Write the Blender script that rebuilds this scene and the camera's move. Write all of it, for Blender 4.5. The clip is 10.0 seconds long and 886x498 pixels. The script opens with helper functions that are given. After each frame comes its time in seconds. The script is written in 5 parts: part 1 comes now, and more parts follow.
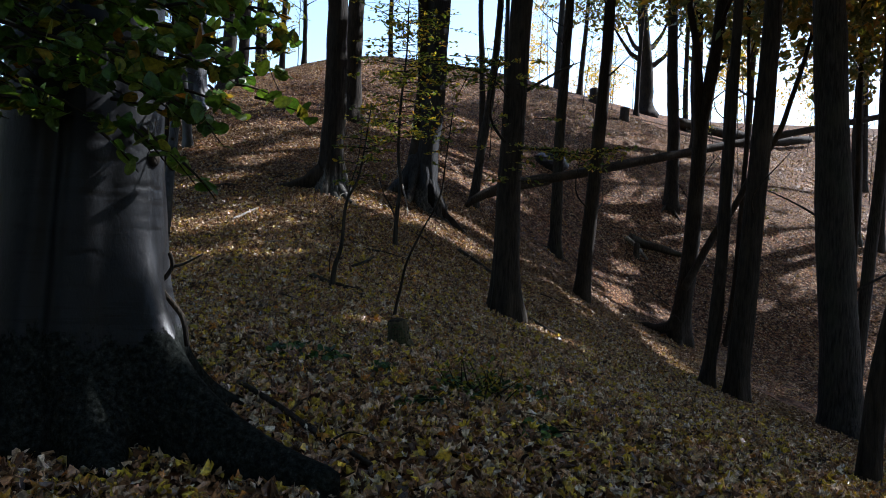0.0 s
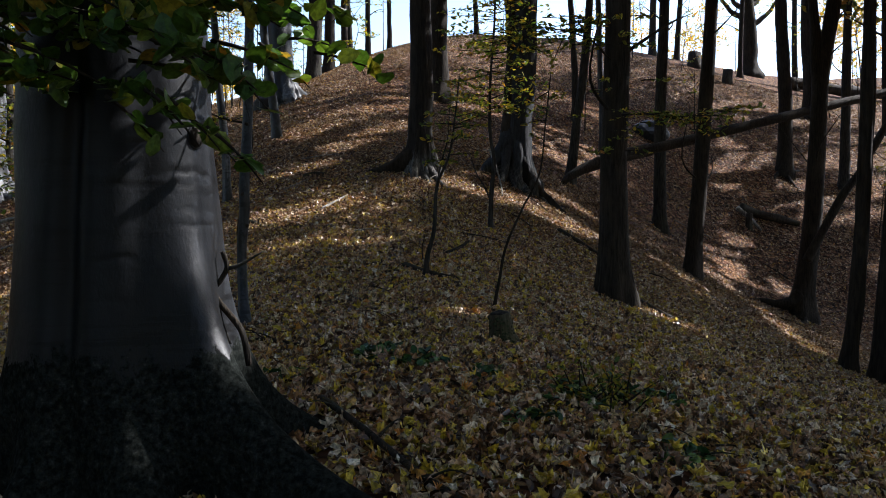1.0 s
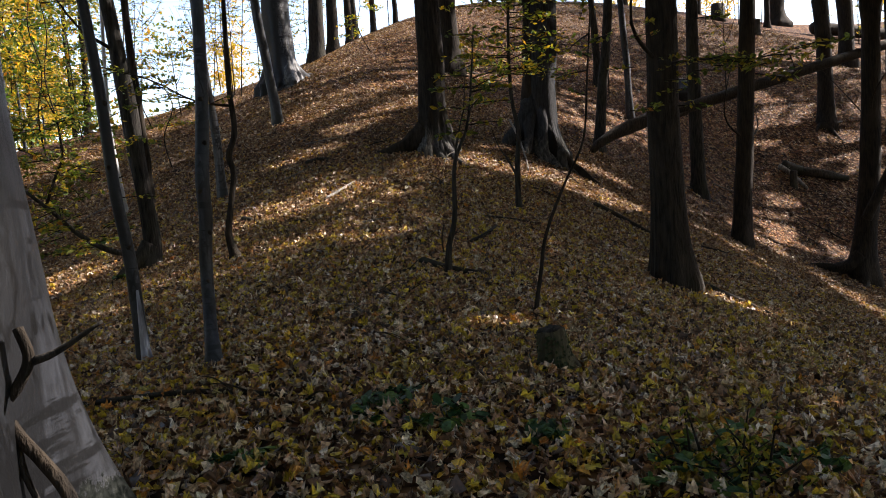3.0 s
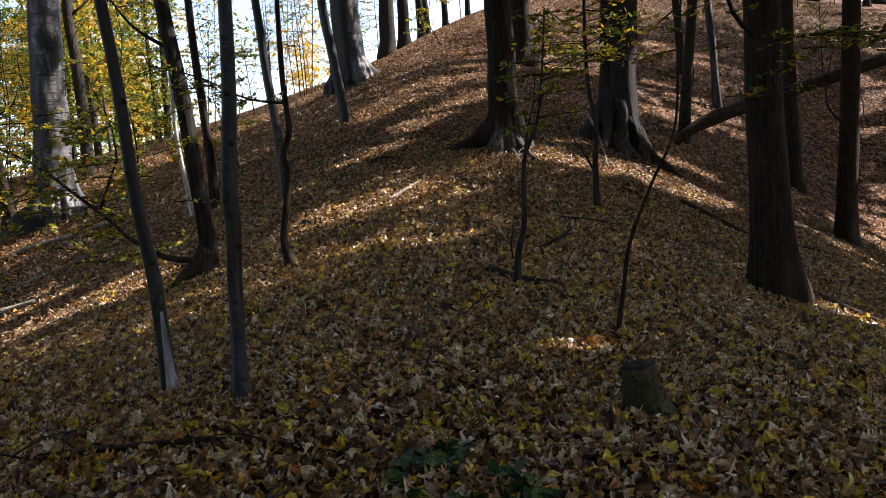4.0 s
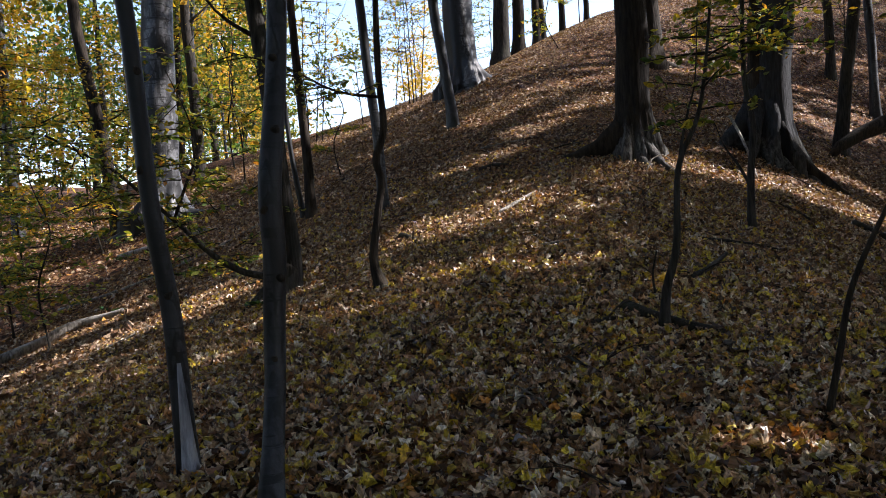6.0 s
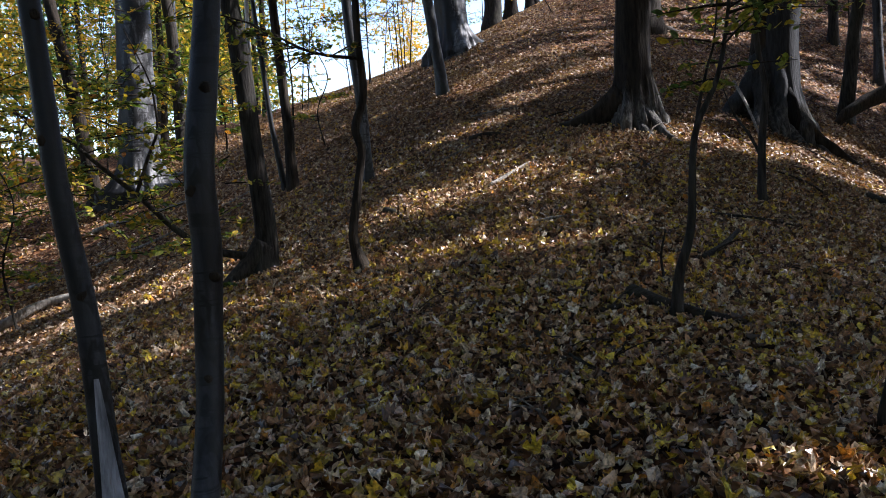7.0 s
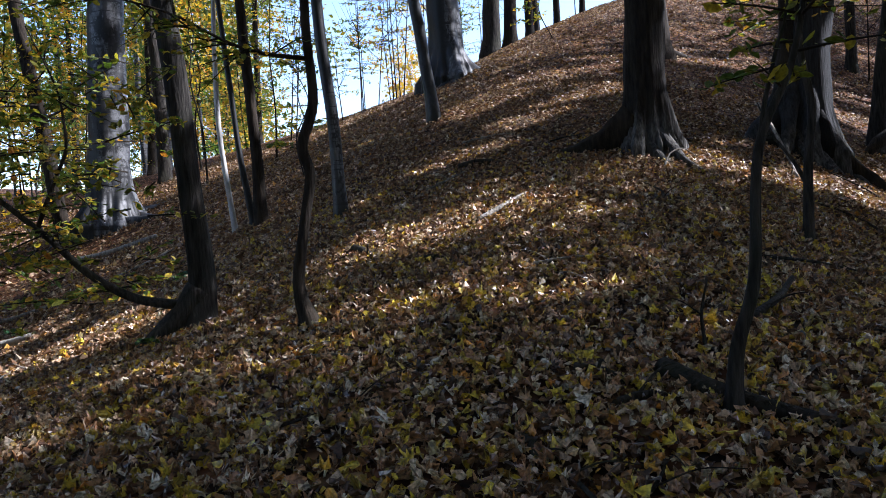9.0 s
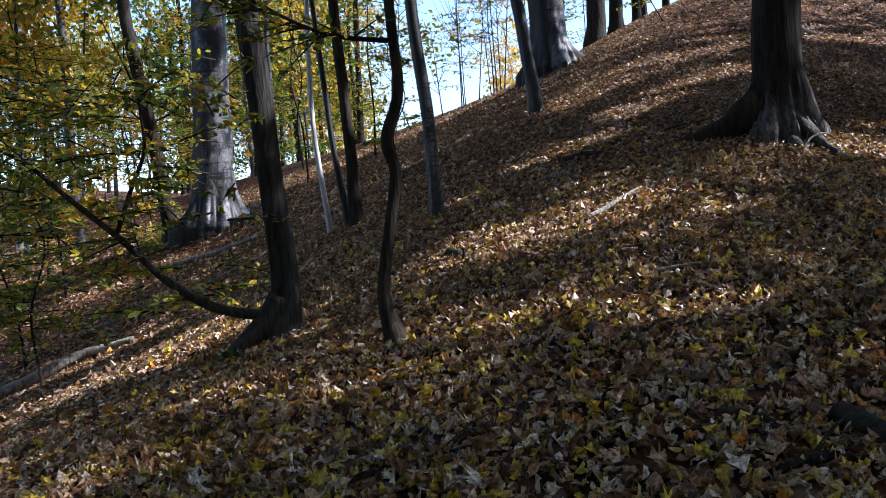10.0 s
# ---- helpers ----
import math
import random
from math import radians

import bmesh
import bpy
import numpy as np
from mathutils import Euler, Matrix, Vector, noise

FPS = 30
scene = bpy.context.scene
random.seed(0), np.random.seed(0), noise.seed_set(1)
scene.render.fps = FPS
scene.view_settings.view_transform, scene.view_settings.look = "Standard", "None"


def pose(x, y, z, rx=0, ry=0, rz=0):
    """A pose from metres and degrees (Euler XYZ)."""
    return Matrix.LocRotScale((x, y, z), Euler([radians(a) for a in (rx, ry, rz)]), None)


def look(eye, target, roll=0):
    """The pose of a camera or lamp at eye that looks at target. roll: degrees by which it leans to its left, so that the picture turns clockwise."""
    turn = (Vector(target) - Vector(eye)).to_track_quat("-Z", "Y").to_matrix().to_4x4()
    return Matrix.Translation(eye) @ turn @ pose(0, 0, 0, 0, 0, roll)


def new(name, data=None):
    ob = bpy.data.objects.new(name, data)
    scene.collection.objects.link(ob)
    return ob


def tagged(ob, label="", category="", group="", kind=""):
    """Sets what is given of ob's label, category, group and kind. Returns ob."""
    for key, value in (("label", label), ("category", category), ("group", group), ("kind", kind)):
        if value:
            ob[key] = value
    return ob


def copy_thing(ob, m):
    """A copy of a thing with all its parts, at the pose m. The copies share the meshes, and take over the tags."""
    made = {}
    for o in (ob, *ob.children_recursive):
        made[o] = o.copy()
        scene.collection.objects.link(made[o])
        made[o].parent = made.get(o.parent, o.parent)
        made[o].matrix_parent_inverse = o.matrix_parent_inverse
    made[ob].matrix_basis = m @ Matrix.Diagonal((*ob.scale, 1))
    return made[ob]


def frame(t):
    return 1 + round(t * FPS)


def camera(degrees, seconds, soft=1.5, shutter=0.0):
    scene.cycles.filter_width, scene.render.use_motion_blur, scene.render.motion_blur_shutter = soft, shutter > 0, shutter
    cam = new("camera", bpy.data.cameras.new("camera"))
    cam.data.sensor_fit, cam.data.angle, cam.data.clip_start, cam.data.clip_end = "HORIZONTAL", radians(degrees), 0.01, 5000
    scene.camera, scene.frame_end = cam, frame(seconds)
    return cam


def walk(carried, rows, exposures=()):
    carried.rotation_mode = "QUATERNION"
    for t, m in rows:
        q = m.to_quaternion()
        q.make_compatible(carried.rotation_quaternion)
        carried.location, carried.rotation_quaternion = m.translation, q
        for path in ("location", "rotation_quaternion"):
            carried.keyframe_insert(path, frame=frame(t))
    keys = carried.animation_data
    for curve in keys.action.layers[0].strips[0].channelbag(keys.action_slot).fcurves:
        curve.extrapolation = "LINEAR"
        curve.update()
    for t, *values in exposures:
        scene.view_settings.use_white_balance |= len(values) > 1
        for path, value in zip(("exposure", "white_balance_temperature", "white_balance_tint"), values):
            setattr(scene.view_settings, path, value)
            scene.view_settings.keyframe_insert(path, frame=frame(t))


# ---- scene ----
cam = camera(61.1, 10.0, 0.95)
PATH = [
    (0, (-0.011, -0.169, 1.472), (-0.008, 1.831, 1.464), 2.3),
    (0.5, (-0.031, 0.27, 1.485), (-0.137, 2.267, 1.446), 2.1),
    (1, (-0.113, 0.776, 1.486), (-0.359, 2.76, 1.425), -0.3),
    (1.5, (-0.223, 1.218, 1.52), (-0.399, 3.208, 1.415), -1.8),
    (2, (-0.291, 1.718, 1.526), (-0.509, 3.705, 1.448), -4.3),
    (2.2, (-0.297, 1.893, 1.552), (-0.583, 3.87, 1.462), -4.7),
    (3.3, (-0.379, 2.914, 1.576), (-0.686, 4.887, 1.461), -4.1),
    (3.5, (-0.387, 3.101, 1.562), (-0.686, 5.076, 1.451), -4.1),
    (4, (-0.407, 3.556, 1.651), (-0.913, 5.488, 1.54), -4.8),
    (4.5, (-0.485, 3.967, 1.622), (-1.062, 5.878, 1.492), -4.9),
    (5, (-0.668, 4.447, 1.662), (-1.292, 6.346, 1.603), -3.5),
    (5.5, (-0.831, 4.813, 1.651), (-1.558, 6.675, 1.589), -3.3),
    (5.7, (-0.889, 4.973, 1.668), (-1.653, 6.821, 1.614), -3.7),
    (6.8, (-1.166, 5.767, 1.733), (-1.937, 7.608, 1.615), -3.1),
    (7, (-1.203, 5.907, 1.747), (-1.958, 7.753, 1.607), -3.5),
    (7.5, (-1.29, 6.321, 1.762), (-2.013, 8.182, 1.642), -3.9),
    (8, (-1.384, 6.761, 1.741), (-2.177, 8.596, 1.663), -4.0),
    (8.5, (-1.489, 7.168, 1.78), (-2.264, 9.011, 1.716), -3.5),
    (9, (-1.601, 7.592, 1.747), (-2.358, 9.443, 1.699), -3.3),
    (9.5, (-1.721, 7.982, 1.771), (-2.602, 9.776, 1.694), -3.7),
    (10, (-1.915, 8.341, 1.806), (-2.917, 10.071, 1.764), -3.9),
]
walk(cam, [(t, look(eye, target, roll)) for t, eye, target, roll in PATH], [(0, 1.46, 5900, 11), (2, 1.8, 6700, 14), (3.5, 1.82, 7100, 17), (5.5, 1.76, 6600, 17), (7, 1.76, 6080, 16), (10, 1.65, 5720, 16)])

# ---------------------------------------------------------------- sun, sky
SUN_AZ, SUN_EL = radians(60), radians(40)
TO_SUN = np.array([math.sin(SUN_AZ) * math.cos(SUN_EL), math.cos(SUN_AZ) * math.cos(SUN_EL), math.sin(SUN_EL)])
world = bpy.data.worlds.new("sky")
world.use_nodes = True
scene.world = world
wt = world.node_tree
sky = wt.nodes.new("ShaderNodeTexSky")
sky.sky_type, sky.sun_disc = "NISHITA", False
sky.sun_elevation, sky.sun_rotation = SUN_EL, SUN_AZ
sky.air_density, sky.dust_density = 1.0, 0.7
wt.nodes["Background"].inputs["Strength"].default_value = 0.125
wt.links.new(sky.outputs["Color"], wt.nodes["Background"].inputs["Color"])
sun_data = bpy.data.lights.new("sun", "SUN")
sun_data.energy, sun_data.angle, sun_data.color = 5.0, radians(0.6), (1.0, 0.97, 0.94)
sun = new("sun", sun_data)
sun.matrix_basis = look(tuple(TO_SUN * 60), (0, 0, 0))

# ---------------------------------------------------------------- materials


def nodes_of(name):
    m = bpy.data.materials.new(name)
    m.use_nodes = True
    return m, m.node_tree.nodes, m.node_tree.links, m.node_tree.nodes["Principled BSDF"]


def ramp(nodes, links, source, stops):
    r = nodes.new("ShaderNodeValToRGB")
    r.color_ramp.elements[0].position, r.color_ramp.elements[0].color = stops[0][0], (*stops[0][1], 1)
    r.color_ramp.elements[1].position, r.color_ramp.elements[1].color = stops[-1][0], (*stops[-1][1], 1)
    for p, c in stops[1:-1]:
        r.color_ramp.elements.new(p).color = (*c, 1)
    links.new(source, r.inputs["Fac"])
    return r.outputs["Color"]


def mixed(nodes, links, fac, a, b, kind="MIX"):
    x = nodes.new("ShaderNodeMix")
    x.data_type, x.blend_type = "RGBA", kind
    for socket, value in ((x.inputs[0], fac), (x.inputs[6], a), (x.inputs[7], b)):
        if isinstance(value, (float, int)):
            socket.default_value = value
        elif isinstance(value, tuple):
            socket.default_value = (*value, 1)
        else:
            links.new(value, socket)
    return x.outputs[2]


def noise_tex(nodes, links, coords, scale, detail=5.0, rough=0.6, stretch=None):
    n = nodes.new("ShaderNodeTexNoise")
    n.inputs["Scale"].default_value, n.inputs["Detail"].default_value, n.inputs["Roughness"].default_value = scale, detail, rough
    if stretch:
        mp = nodes.new("ShaderNodeMapping")
        mp.inputs["Scale"].default_value = stretch
        links.new(coords, mp.inputs["Vector"])
        coords = mp.outputs["Vector"]
    links.new(coords, n.inputs["Vector"])
    return n.outputs["Fac"]


def bumped(nodes, links, bsdf, height, strength, distance):
    b = nodes.new("ShaderNodeBump")
    b.inputs["Strength"].default_value, b.inputs["Distance"].default_value = strength, distance
    links.new(height, b.inputs["Height"])
    links.new(b.outputs["Normal"], bsdf.inputs["Normal"])


def smooth_bark(name, dark, light, blotch, blotch_from=0.56, moss_to=0.0, gloss=0.3, old=False, shade_edge=0.2):
    """Grey beech bark: fine mottling, dark algae blotches, pale lichen flecks, short crosswise scars."""
    m, n, l, p = nodes_of(name)
    co = n.new("ShaderNodeTexCoord").outputs["Object"]
    fine = noise_tex(n, l, co, 14.0, 8, 0.7, (1, 1, 0.6))
    big = noise_tex(n, l, co, 2.1, 6, 0.68, (1, 1, 0.5))
    flecks = noise_tex(n, l, co, 5.5, 7, 0.75, (1, 1, 0.8))
    scars = noise_tex(n, l, co, 9.0, 4, 0.6, (0.3, 0.3, 5.0))
    where = noise_tex(n, l, co, 3.0, 3, 0.5)
    col = ramp(n, l, fine, [(0.3, dark), (0.7, light)])
    bl = ramp(n, l, big, [(blotch_from - 0.03, (0, 0, 0)), (blotch_from + 0.04, (1, 1, 1))])
    col = mixed(n, l, bl, col, blotch)
    fl = ramp(n, l, flecks, [(0.6, (0, 0, 0)), (0.7, (0.75, 0.75, 0.75))])
    col = mixed(n, l, fl, col, tuple(c * 1.5 for c in light))
    sc = ramp(n, l, scars, [(0.3, (1, 1, 1)), (0.36, (0, 0, 0))])
    some = ramp(n, l, where, [(0.47, (0, 0, 0)), (0.56, (1, 1, 1))])
    sc = mixed(n, l, 1.0, sc, some, "MULTIPLY")
    col = mixed(n, l, sc, col, tuple(c * 0.3 for c in dark))
    if old:
        # long dark runs of water stain, and black cracks that wander round grown-over wounds
        run = noise_tex(n, l, co, 5.0, 5, 0.6, (1, 1, 0.14))
        col = mixed(n, l, ramp(n, l, run, [(0.47, (0, 0, 0)), (0.56, (0.9, 0.9, 0.9))]), col, tuple(c * 0.4 for c in dark))
        crack = noise_tex(n, l, co, 1.7, 5, 0.62, (1, 1, 0.5))
        col = mixed(n, l, ramp(n, l, crack, [(0.468, (0, 0, 0)), (0.48, (1, 1, 1)), (0.49, (1, 1, 1)), (0.502, (0, 0, 0))]), col, tuple(c * 0.12 for c in dark))
        # shade of the flank away from the sun, painted as a ragged dark stain
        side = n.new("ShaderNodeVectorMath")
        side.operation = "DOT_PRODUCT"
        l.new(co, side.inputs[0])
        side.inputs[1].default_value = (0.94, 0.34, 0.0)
        shade_mask = n.new("ShaderNodeMath")
        shade_mask.operation = "MULTIPLY_ADD"
        l.new(noise_tex(n, l, co, 4.0, 6, 0.7, (1, 1, 0.16)), shade_mask.inputs[0])
        shade_mask.inputs[1].default_value = 0.5
        l.new(side.outputs["Value"], shade_mask.inputs[2])
        col = mixed(n, l, ramp(n, l, shade_mask.outputs[0], [(shade_edge - 0.06, (0.95, 0.95, 0.95)), (shade_edge + 0.06, (0, 0, 0))]), col, tuple(c * (0.5 if moss_to else 0.2) for c in dark))
        sheen = ramp(n, l, shade_mask.outputs[0], [(shade_edge - 0.06, (0.35 * gloss,) * 3), (shade_edge + 0.06, (gloss,) * 3)])
        rings = noise_tex(n, l, co, 2.2, 6, 0.7, (0.35, 0.35, 4.5))
        col = mixed(n, l, ramp(n, l, rings, [(0.43, (0.95, 0.95, 0.95)), (0.455, (0, 0, 0))]), col, tuple(c * 0.25 for c in dark))
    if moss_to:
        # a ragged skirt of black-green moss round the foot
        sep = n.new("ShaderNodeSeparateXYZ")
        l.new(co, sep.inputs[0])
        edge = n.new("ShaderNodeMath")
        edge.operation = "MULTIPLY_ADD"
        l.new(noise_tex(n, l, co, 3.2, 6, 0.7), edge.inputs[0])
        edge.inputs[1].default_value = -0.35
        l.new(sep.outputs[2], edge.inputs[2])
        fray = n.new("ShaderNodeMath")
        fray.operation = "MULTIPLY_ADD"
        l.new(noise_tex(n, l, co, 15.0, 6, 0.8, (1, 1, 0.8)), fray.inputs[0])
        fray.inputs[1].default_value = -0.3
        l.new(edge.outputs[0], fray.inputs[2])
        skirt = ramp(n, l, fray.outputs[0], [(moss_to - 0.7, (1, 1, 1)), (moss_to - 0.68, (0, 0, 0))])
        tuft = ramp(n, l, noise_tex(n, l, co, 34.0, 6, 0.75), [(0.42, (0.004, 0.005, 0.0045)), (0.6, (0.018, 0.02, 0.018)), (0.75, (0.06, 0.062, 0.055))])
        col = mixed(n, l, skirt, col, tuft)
    l.new(col, p.inputs["Base Color"])
    p.inputs["Roughness"].default_value = 0.5
    p.inputs["Specular IOR Level"].default_value = gloss
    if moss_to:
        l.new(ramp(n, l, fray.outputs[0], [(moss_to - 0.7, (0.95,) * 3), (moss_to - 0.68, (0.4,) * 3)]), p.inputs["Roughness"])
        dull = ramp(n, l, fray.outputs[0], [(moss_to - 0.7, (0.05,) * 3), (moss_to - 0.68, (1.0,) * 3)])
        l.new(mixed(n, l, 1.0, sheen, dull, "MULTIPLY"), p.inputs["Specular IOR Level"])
    h = fine if old else mixed(n, l, 0.5, fine, scars)
    bumped(n, l, p, h, 0.4, 0.012)
    return m


def rough_bark(name, dark, light, moss=None, foot=None):
    """Furrowed bark: long vertical ridges, lighter plates, moss flecks."""
    m, n, l, p = nodes_of(name)
    co = n.new("ShaderNodeTexCoord").outputs["Object"]
    ridges = noise_tex(n, l, co, 26.0, 5, 0.6, (1, 1, 0.13))
    big = noise_tex(n, l, co, 2.3, 4, 0.6, (1, 1, 0.5))
    col = ramp(n, l, ridges, [(0.34, dark), (0.66, light)])
    patches = ramp(n, l, big, [(0.5, (0, 0, 0)), (0.68, (1, 1, 1))])
    tint = moss or tuple(c * 1.5 for c in light)
    half = n.new("ShaderNodeMath")
    half.operation = "MULTIPLY"
    half.inputs[1].default_value = 0.55
    l.new(patches, half.inputs[0])
    col = mixed(n, l, half.outputs[0], col, tint)
    if foot:
        # pale weathered bark on the roots, with a ragged upper edge
        top, pale, deep = foot
        sep = n.new("ShaderNodeSeparateXYZ")
        l.new(co, sep.inputs[0])
        rag = n.new("ShaderNodeMath")
        rag.operation = "MULTIPLY_ADD"
        l.new(noise_tex(n, l, co, 7.0, 5, 0.7, (1, 1, 0.25)), rag.inputs[0])
        rag.inputs[1].default_value = 0.9
        l.new(sep.outputs[2], rag.inputs[2])
        there = ramp(n, l, rag.outputs[0], [(top - 0.1, (1, 1, 1)), (top + 0.14, (0, 0, 0))])
        bark = ramp(n, l, noise_tex(n, l, co, 15.0, 6, 0.75, (1, 1, 0.2)), [(0.36, deep), (0.5, tuple(0.35 * c for c in pale)), (0.66, pale)])
        col = mixed(n, l, there, col, bark)
    l.new(col, p.inputs["Base Color"])
    p.inputs["Roughness"].default_value = 0.9
    p.inputs["Specular IOR Level"].default_value = 0.15
    bumped(n, l, p, ridges, 0.9, 0.03)
    return m


def leaf_mat(name, stops, translucency=0.45, rough=0.5, spots=0.25, sheen=0.33):
    """Leaves: each island its own colour, darker veins and spots, light shining through."""
    m, n, l, p = nodes_of(name)
    geo = n.new("ShaderNodeNewGeometry")
    col = ramp(n, l, geo.outputs["Random Per Island"], stops)
    co = n.new("ShaderNodeTexCoord").outputs["Object"]
    sp = noise_tex(n, l, co, 45.0, 3, 0.6)
    dark = ramp(n, l, sp, [(0.38, (1 - 2 * spots,) * 3), (0.62, (1, 1, 1))])
    col = mixed(n, l, 1.0, col, dark, "MULTIPLY")
    l.new(col, p.inputs["Base Color"])
    p.inputs["Roughness"].default_value = rough
    p.inputs["Specular IOR Level"].default_value = sheen
    bumped(n, l, p, sp, 0.4, 0.004)
    if translucency:
        tr = n.new("ShaderNodeBsdfTranslucent")
        l.new(mixed(n, l, 1.0, col, (1.5, 1.4, 0.7), "MULTIPLY"), tr.inputs["Color"])
        mx = n.new("ShaderNodeMixShader")
        mx.inputs[0].default_value = translucency
        l.new(p.outputs[0], mx.inputs[1])
        l.new(tr.outputs[0], mx.inputs[2])
        l.new(mx.outputs[0], n["Material Output"].inputs["Surface"])
    return m


def ground_mat():
    """Forest floor under and between the leaves; leaf-sized cells carry on where the litter thins out with distance."""
    m, n, l, p = nodes_of("forest_floor")
    co = n.new("ShaderNodeTexCoord").outputs["Object"]
    v = n.new("ShaderNodeTexVoronoi")
    v.inputs["Scale"].default_value, v.inputs["Randomness"].default_value = 8.5, 1.0
    warp = n.new("ShaderNodeTexNoise")
    warp.inputs["Scale"].default_value = 6.0
    l.new(co, warp.inputs["Vector"])
    addv = n.new("ShaderNodeMixRGB")
    addv.blend_type = "ADD"
    addv.inputs[0].default_value = 0.12
    l.new(co, addv.inputs[1])
    l.new(warp.outputs["Color"], addv.inputs[2])
    l.new(addv.outputs[0], v.inputs["Vector"])
    cell = n.new("ShaderNodeSeparateColor")
    l.new(v.outputs["Color"], cell.inputs[0])
    col = ramp(n, l, cell.outputs[0], [(0.0, (0.0155, 0.00688, 0.00433)), (0.3, (0.062, 0.0255, 0.0123)), (0.6, (0.155, 0.0688, 0.0347)), (0.82, (0.232, 0.125, 0.058)), (1.0, (0.34, 0.22, 0.13))])
    gap = ramp(n, l, v.outputs["Distance"], [(0.25, (1, 1, 1)), (0.75, (0.25, 0.22, 0.2))])
    col = mixed(n, l, 1.0, col, gap, "MULTIPLY")
    big = noise_tex(n, l, co, 0.35, 4, 0.6)
    tone = ramp(n, l, big, [(0.35, (0.7, 0.72, 0.75)), (0.65, (1.15, 1.05, 0.9))])
    col = mixed(n, l, 1.0, col, tone, "MULTIPLY")
    l.new(col, p.inputs["Base Color"])
    p.inputs["Roughness"].default_value = 0.95
    p.inputs["Specular IOR Level"].default_value = 0.1
    bumped(n, l, p, v.outputs["Distance"], 0.8, 0.04)
    return m


FLOOR = ground_mat()
BEECH = smooth_bark("beech_bark", (0.011, 0.012, 0.013), (0.036, 0.038, 0.042), (0.012, 0.013, 0.011))
# on thick trunks this bark also gets the painted shaded flank
BEECH_PALE = smooth_bark("pale_beech_bark", (0.04, 0.041, 0.043), (0.14, 0.141, 0.145), (0.008, 0.008, 0.008), 0.54, old=True, shade_edge=0.18)
SAPLING_BARK = smooth_bark("sapling_bark", (0.014, 0.016, 0.019), (0.05, 0.054, 0.06), (0.009, 0.01, 0.01), 0.58, old=True)
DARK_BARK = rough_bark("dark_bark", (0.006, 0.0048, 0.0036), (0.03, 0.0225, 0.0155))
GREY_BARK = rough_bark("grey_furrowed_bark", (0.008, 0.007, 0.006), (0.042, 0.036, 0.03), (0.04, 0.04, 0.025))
FLUTED = rough_bark("fluted_root_bark", (0.01, 0.009, 0.008), (0.085, 0.079, 0.07), (0.105, 0.1, 0.09))
RIBBED_FOOT = rough_bark("dark_bark_pale_foot", (0.005, 0.0045, 0.004), (0.026, 0.021, 0.016), None, (0.92, (0.16, 0.15, 0.135), (0.012, 0.01, 0.008)))
GNARLED_FOOT = rough_bark("grey_bark_gnarled_foot", (0.012, 0.012, 0.0125), (0.03, 0.031, 0.033), None, (0.8, (0.1, 0.095, 0.085), (0.01, 0.009, 0.008)))
# near-black that stands for the shade inside the root hollow
HOLLOW_SHADE = rough_bark("hollow_shade_black", (0.001, 0.001, 0.001), (0.005, 0.0045, 0.004))
DEAD_WOOD = rough_bark("dead_wood", (0.06, 0.05, 0.042), (0.26, 0.235, 0.2))
RIDGED = rough_bark("fine_ridged_bark", (0.004, 0.0035, 0.003), (0.036, 0.032, 0.027), (0.05, 0.05, 0.042))
ROTTEN = rough_bark("rotten_wood", (0.01, 0.008, 0.006), (0.045, 0.033, 0.024), (0.03, 0.034, 0.018))
SCAR = rough_bark("bare_scar_wood", (0.09, 0.09, 0.1), (0.3, 0.3, 0.33))
STUMP_WOOD = rough_bark("mossy_stump_wood", (0.025, 0.02, 0.012), (0.1, 0.085, 0.05), (0.06, 0.065, 0.025))
BIRCH = smooth_bark("birch_bark", (0.25, 0.24, 0.23), (0.5, 0.49, 0.47), (0.05, 0.045, 0.04), 0.62)
# painted shade covers all but the sunward strip, above the real moss
SHADED_WET_BEECH = smooth_bark("wet_beech_bark_shaded", (0.01, 0.011, 0.013), (0.03, 0.033, 0.039), (0.005, 0.006, 0.007), 0.6, moss_to=0.95, gloss=0.4, old=True, shade_edge=0.67)
LITTER = leaf_mat("leaf_litter", [(0.0, (0.06, 0.033, 0.018)), (0.14, (0.14, 0.066, 0.03)), (0.27, (0.34, 0.165, 0.07)), (0.42, (0.54, 0.285, 0.125)), (0.54, (0.62, 0.42, 0.25)), (0.64, (0.72, 0.54, 0.35)), (0.73, (0.82, 0.71, 0.55)), (0.76, (0.46, 0.31, 0.05)), (0.84, (0.7, 0.49, 0.045)), (0.92, (0.8, 0.59, 0.05)), (0.96, (0.7, 0.27, 0.04)), (1.0, (0.36, 0.3, 0.07))], 0.08, 0.36, 0.34, 0.52)
BEECH_LITTER = leaf_mat("beech_leaf_litter", [(0.0, (0.07, 0.034, 0.016)), (0.33, (0.155, 0.077, 0.036)), (0.58, (0.265, 0.154, 0.075)), (0.76, (0.4, 0.285, 0.185)), (0.87, (0.52, 0.41, 0.3)), (0.91, (0.42, 0.27, 0.05)), (0.96, (0.48, 0.21, 0.04)), (1.0, (0.22, 0.17, 0.055))], 0.12, 0.6, 0.25, 0.3)
YELLOW_LEAF = leaf_mat("yellow_maple_leaf", [(0.0, (0.5, 0.36, 0.03)), (1.0, (0.62, 0.5, 0.06))], 0.2)
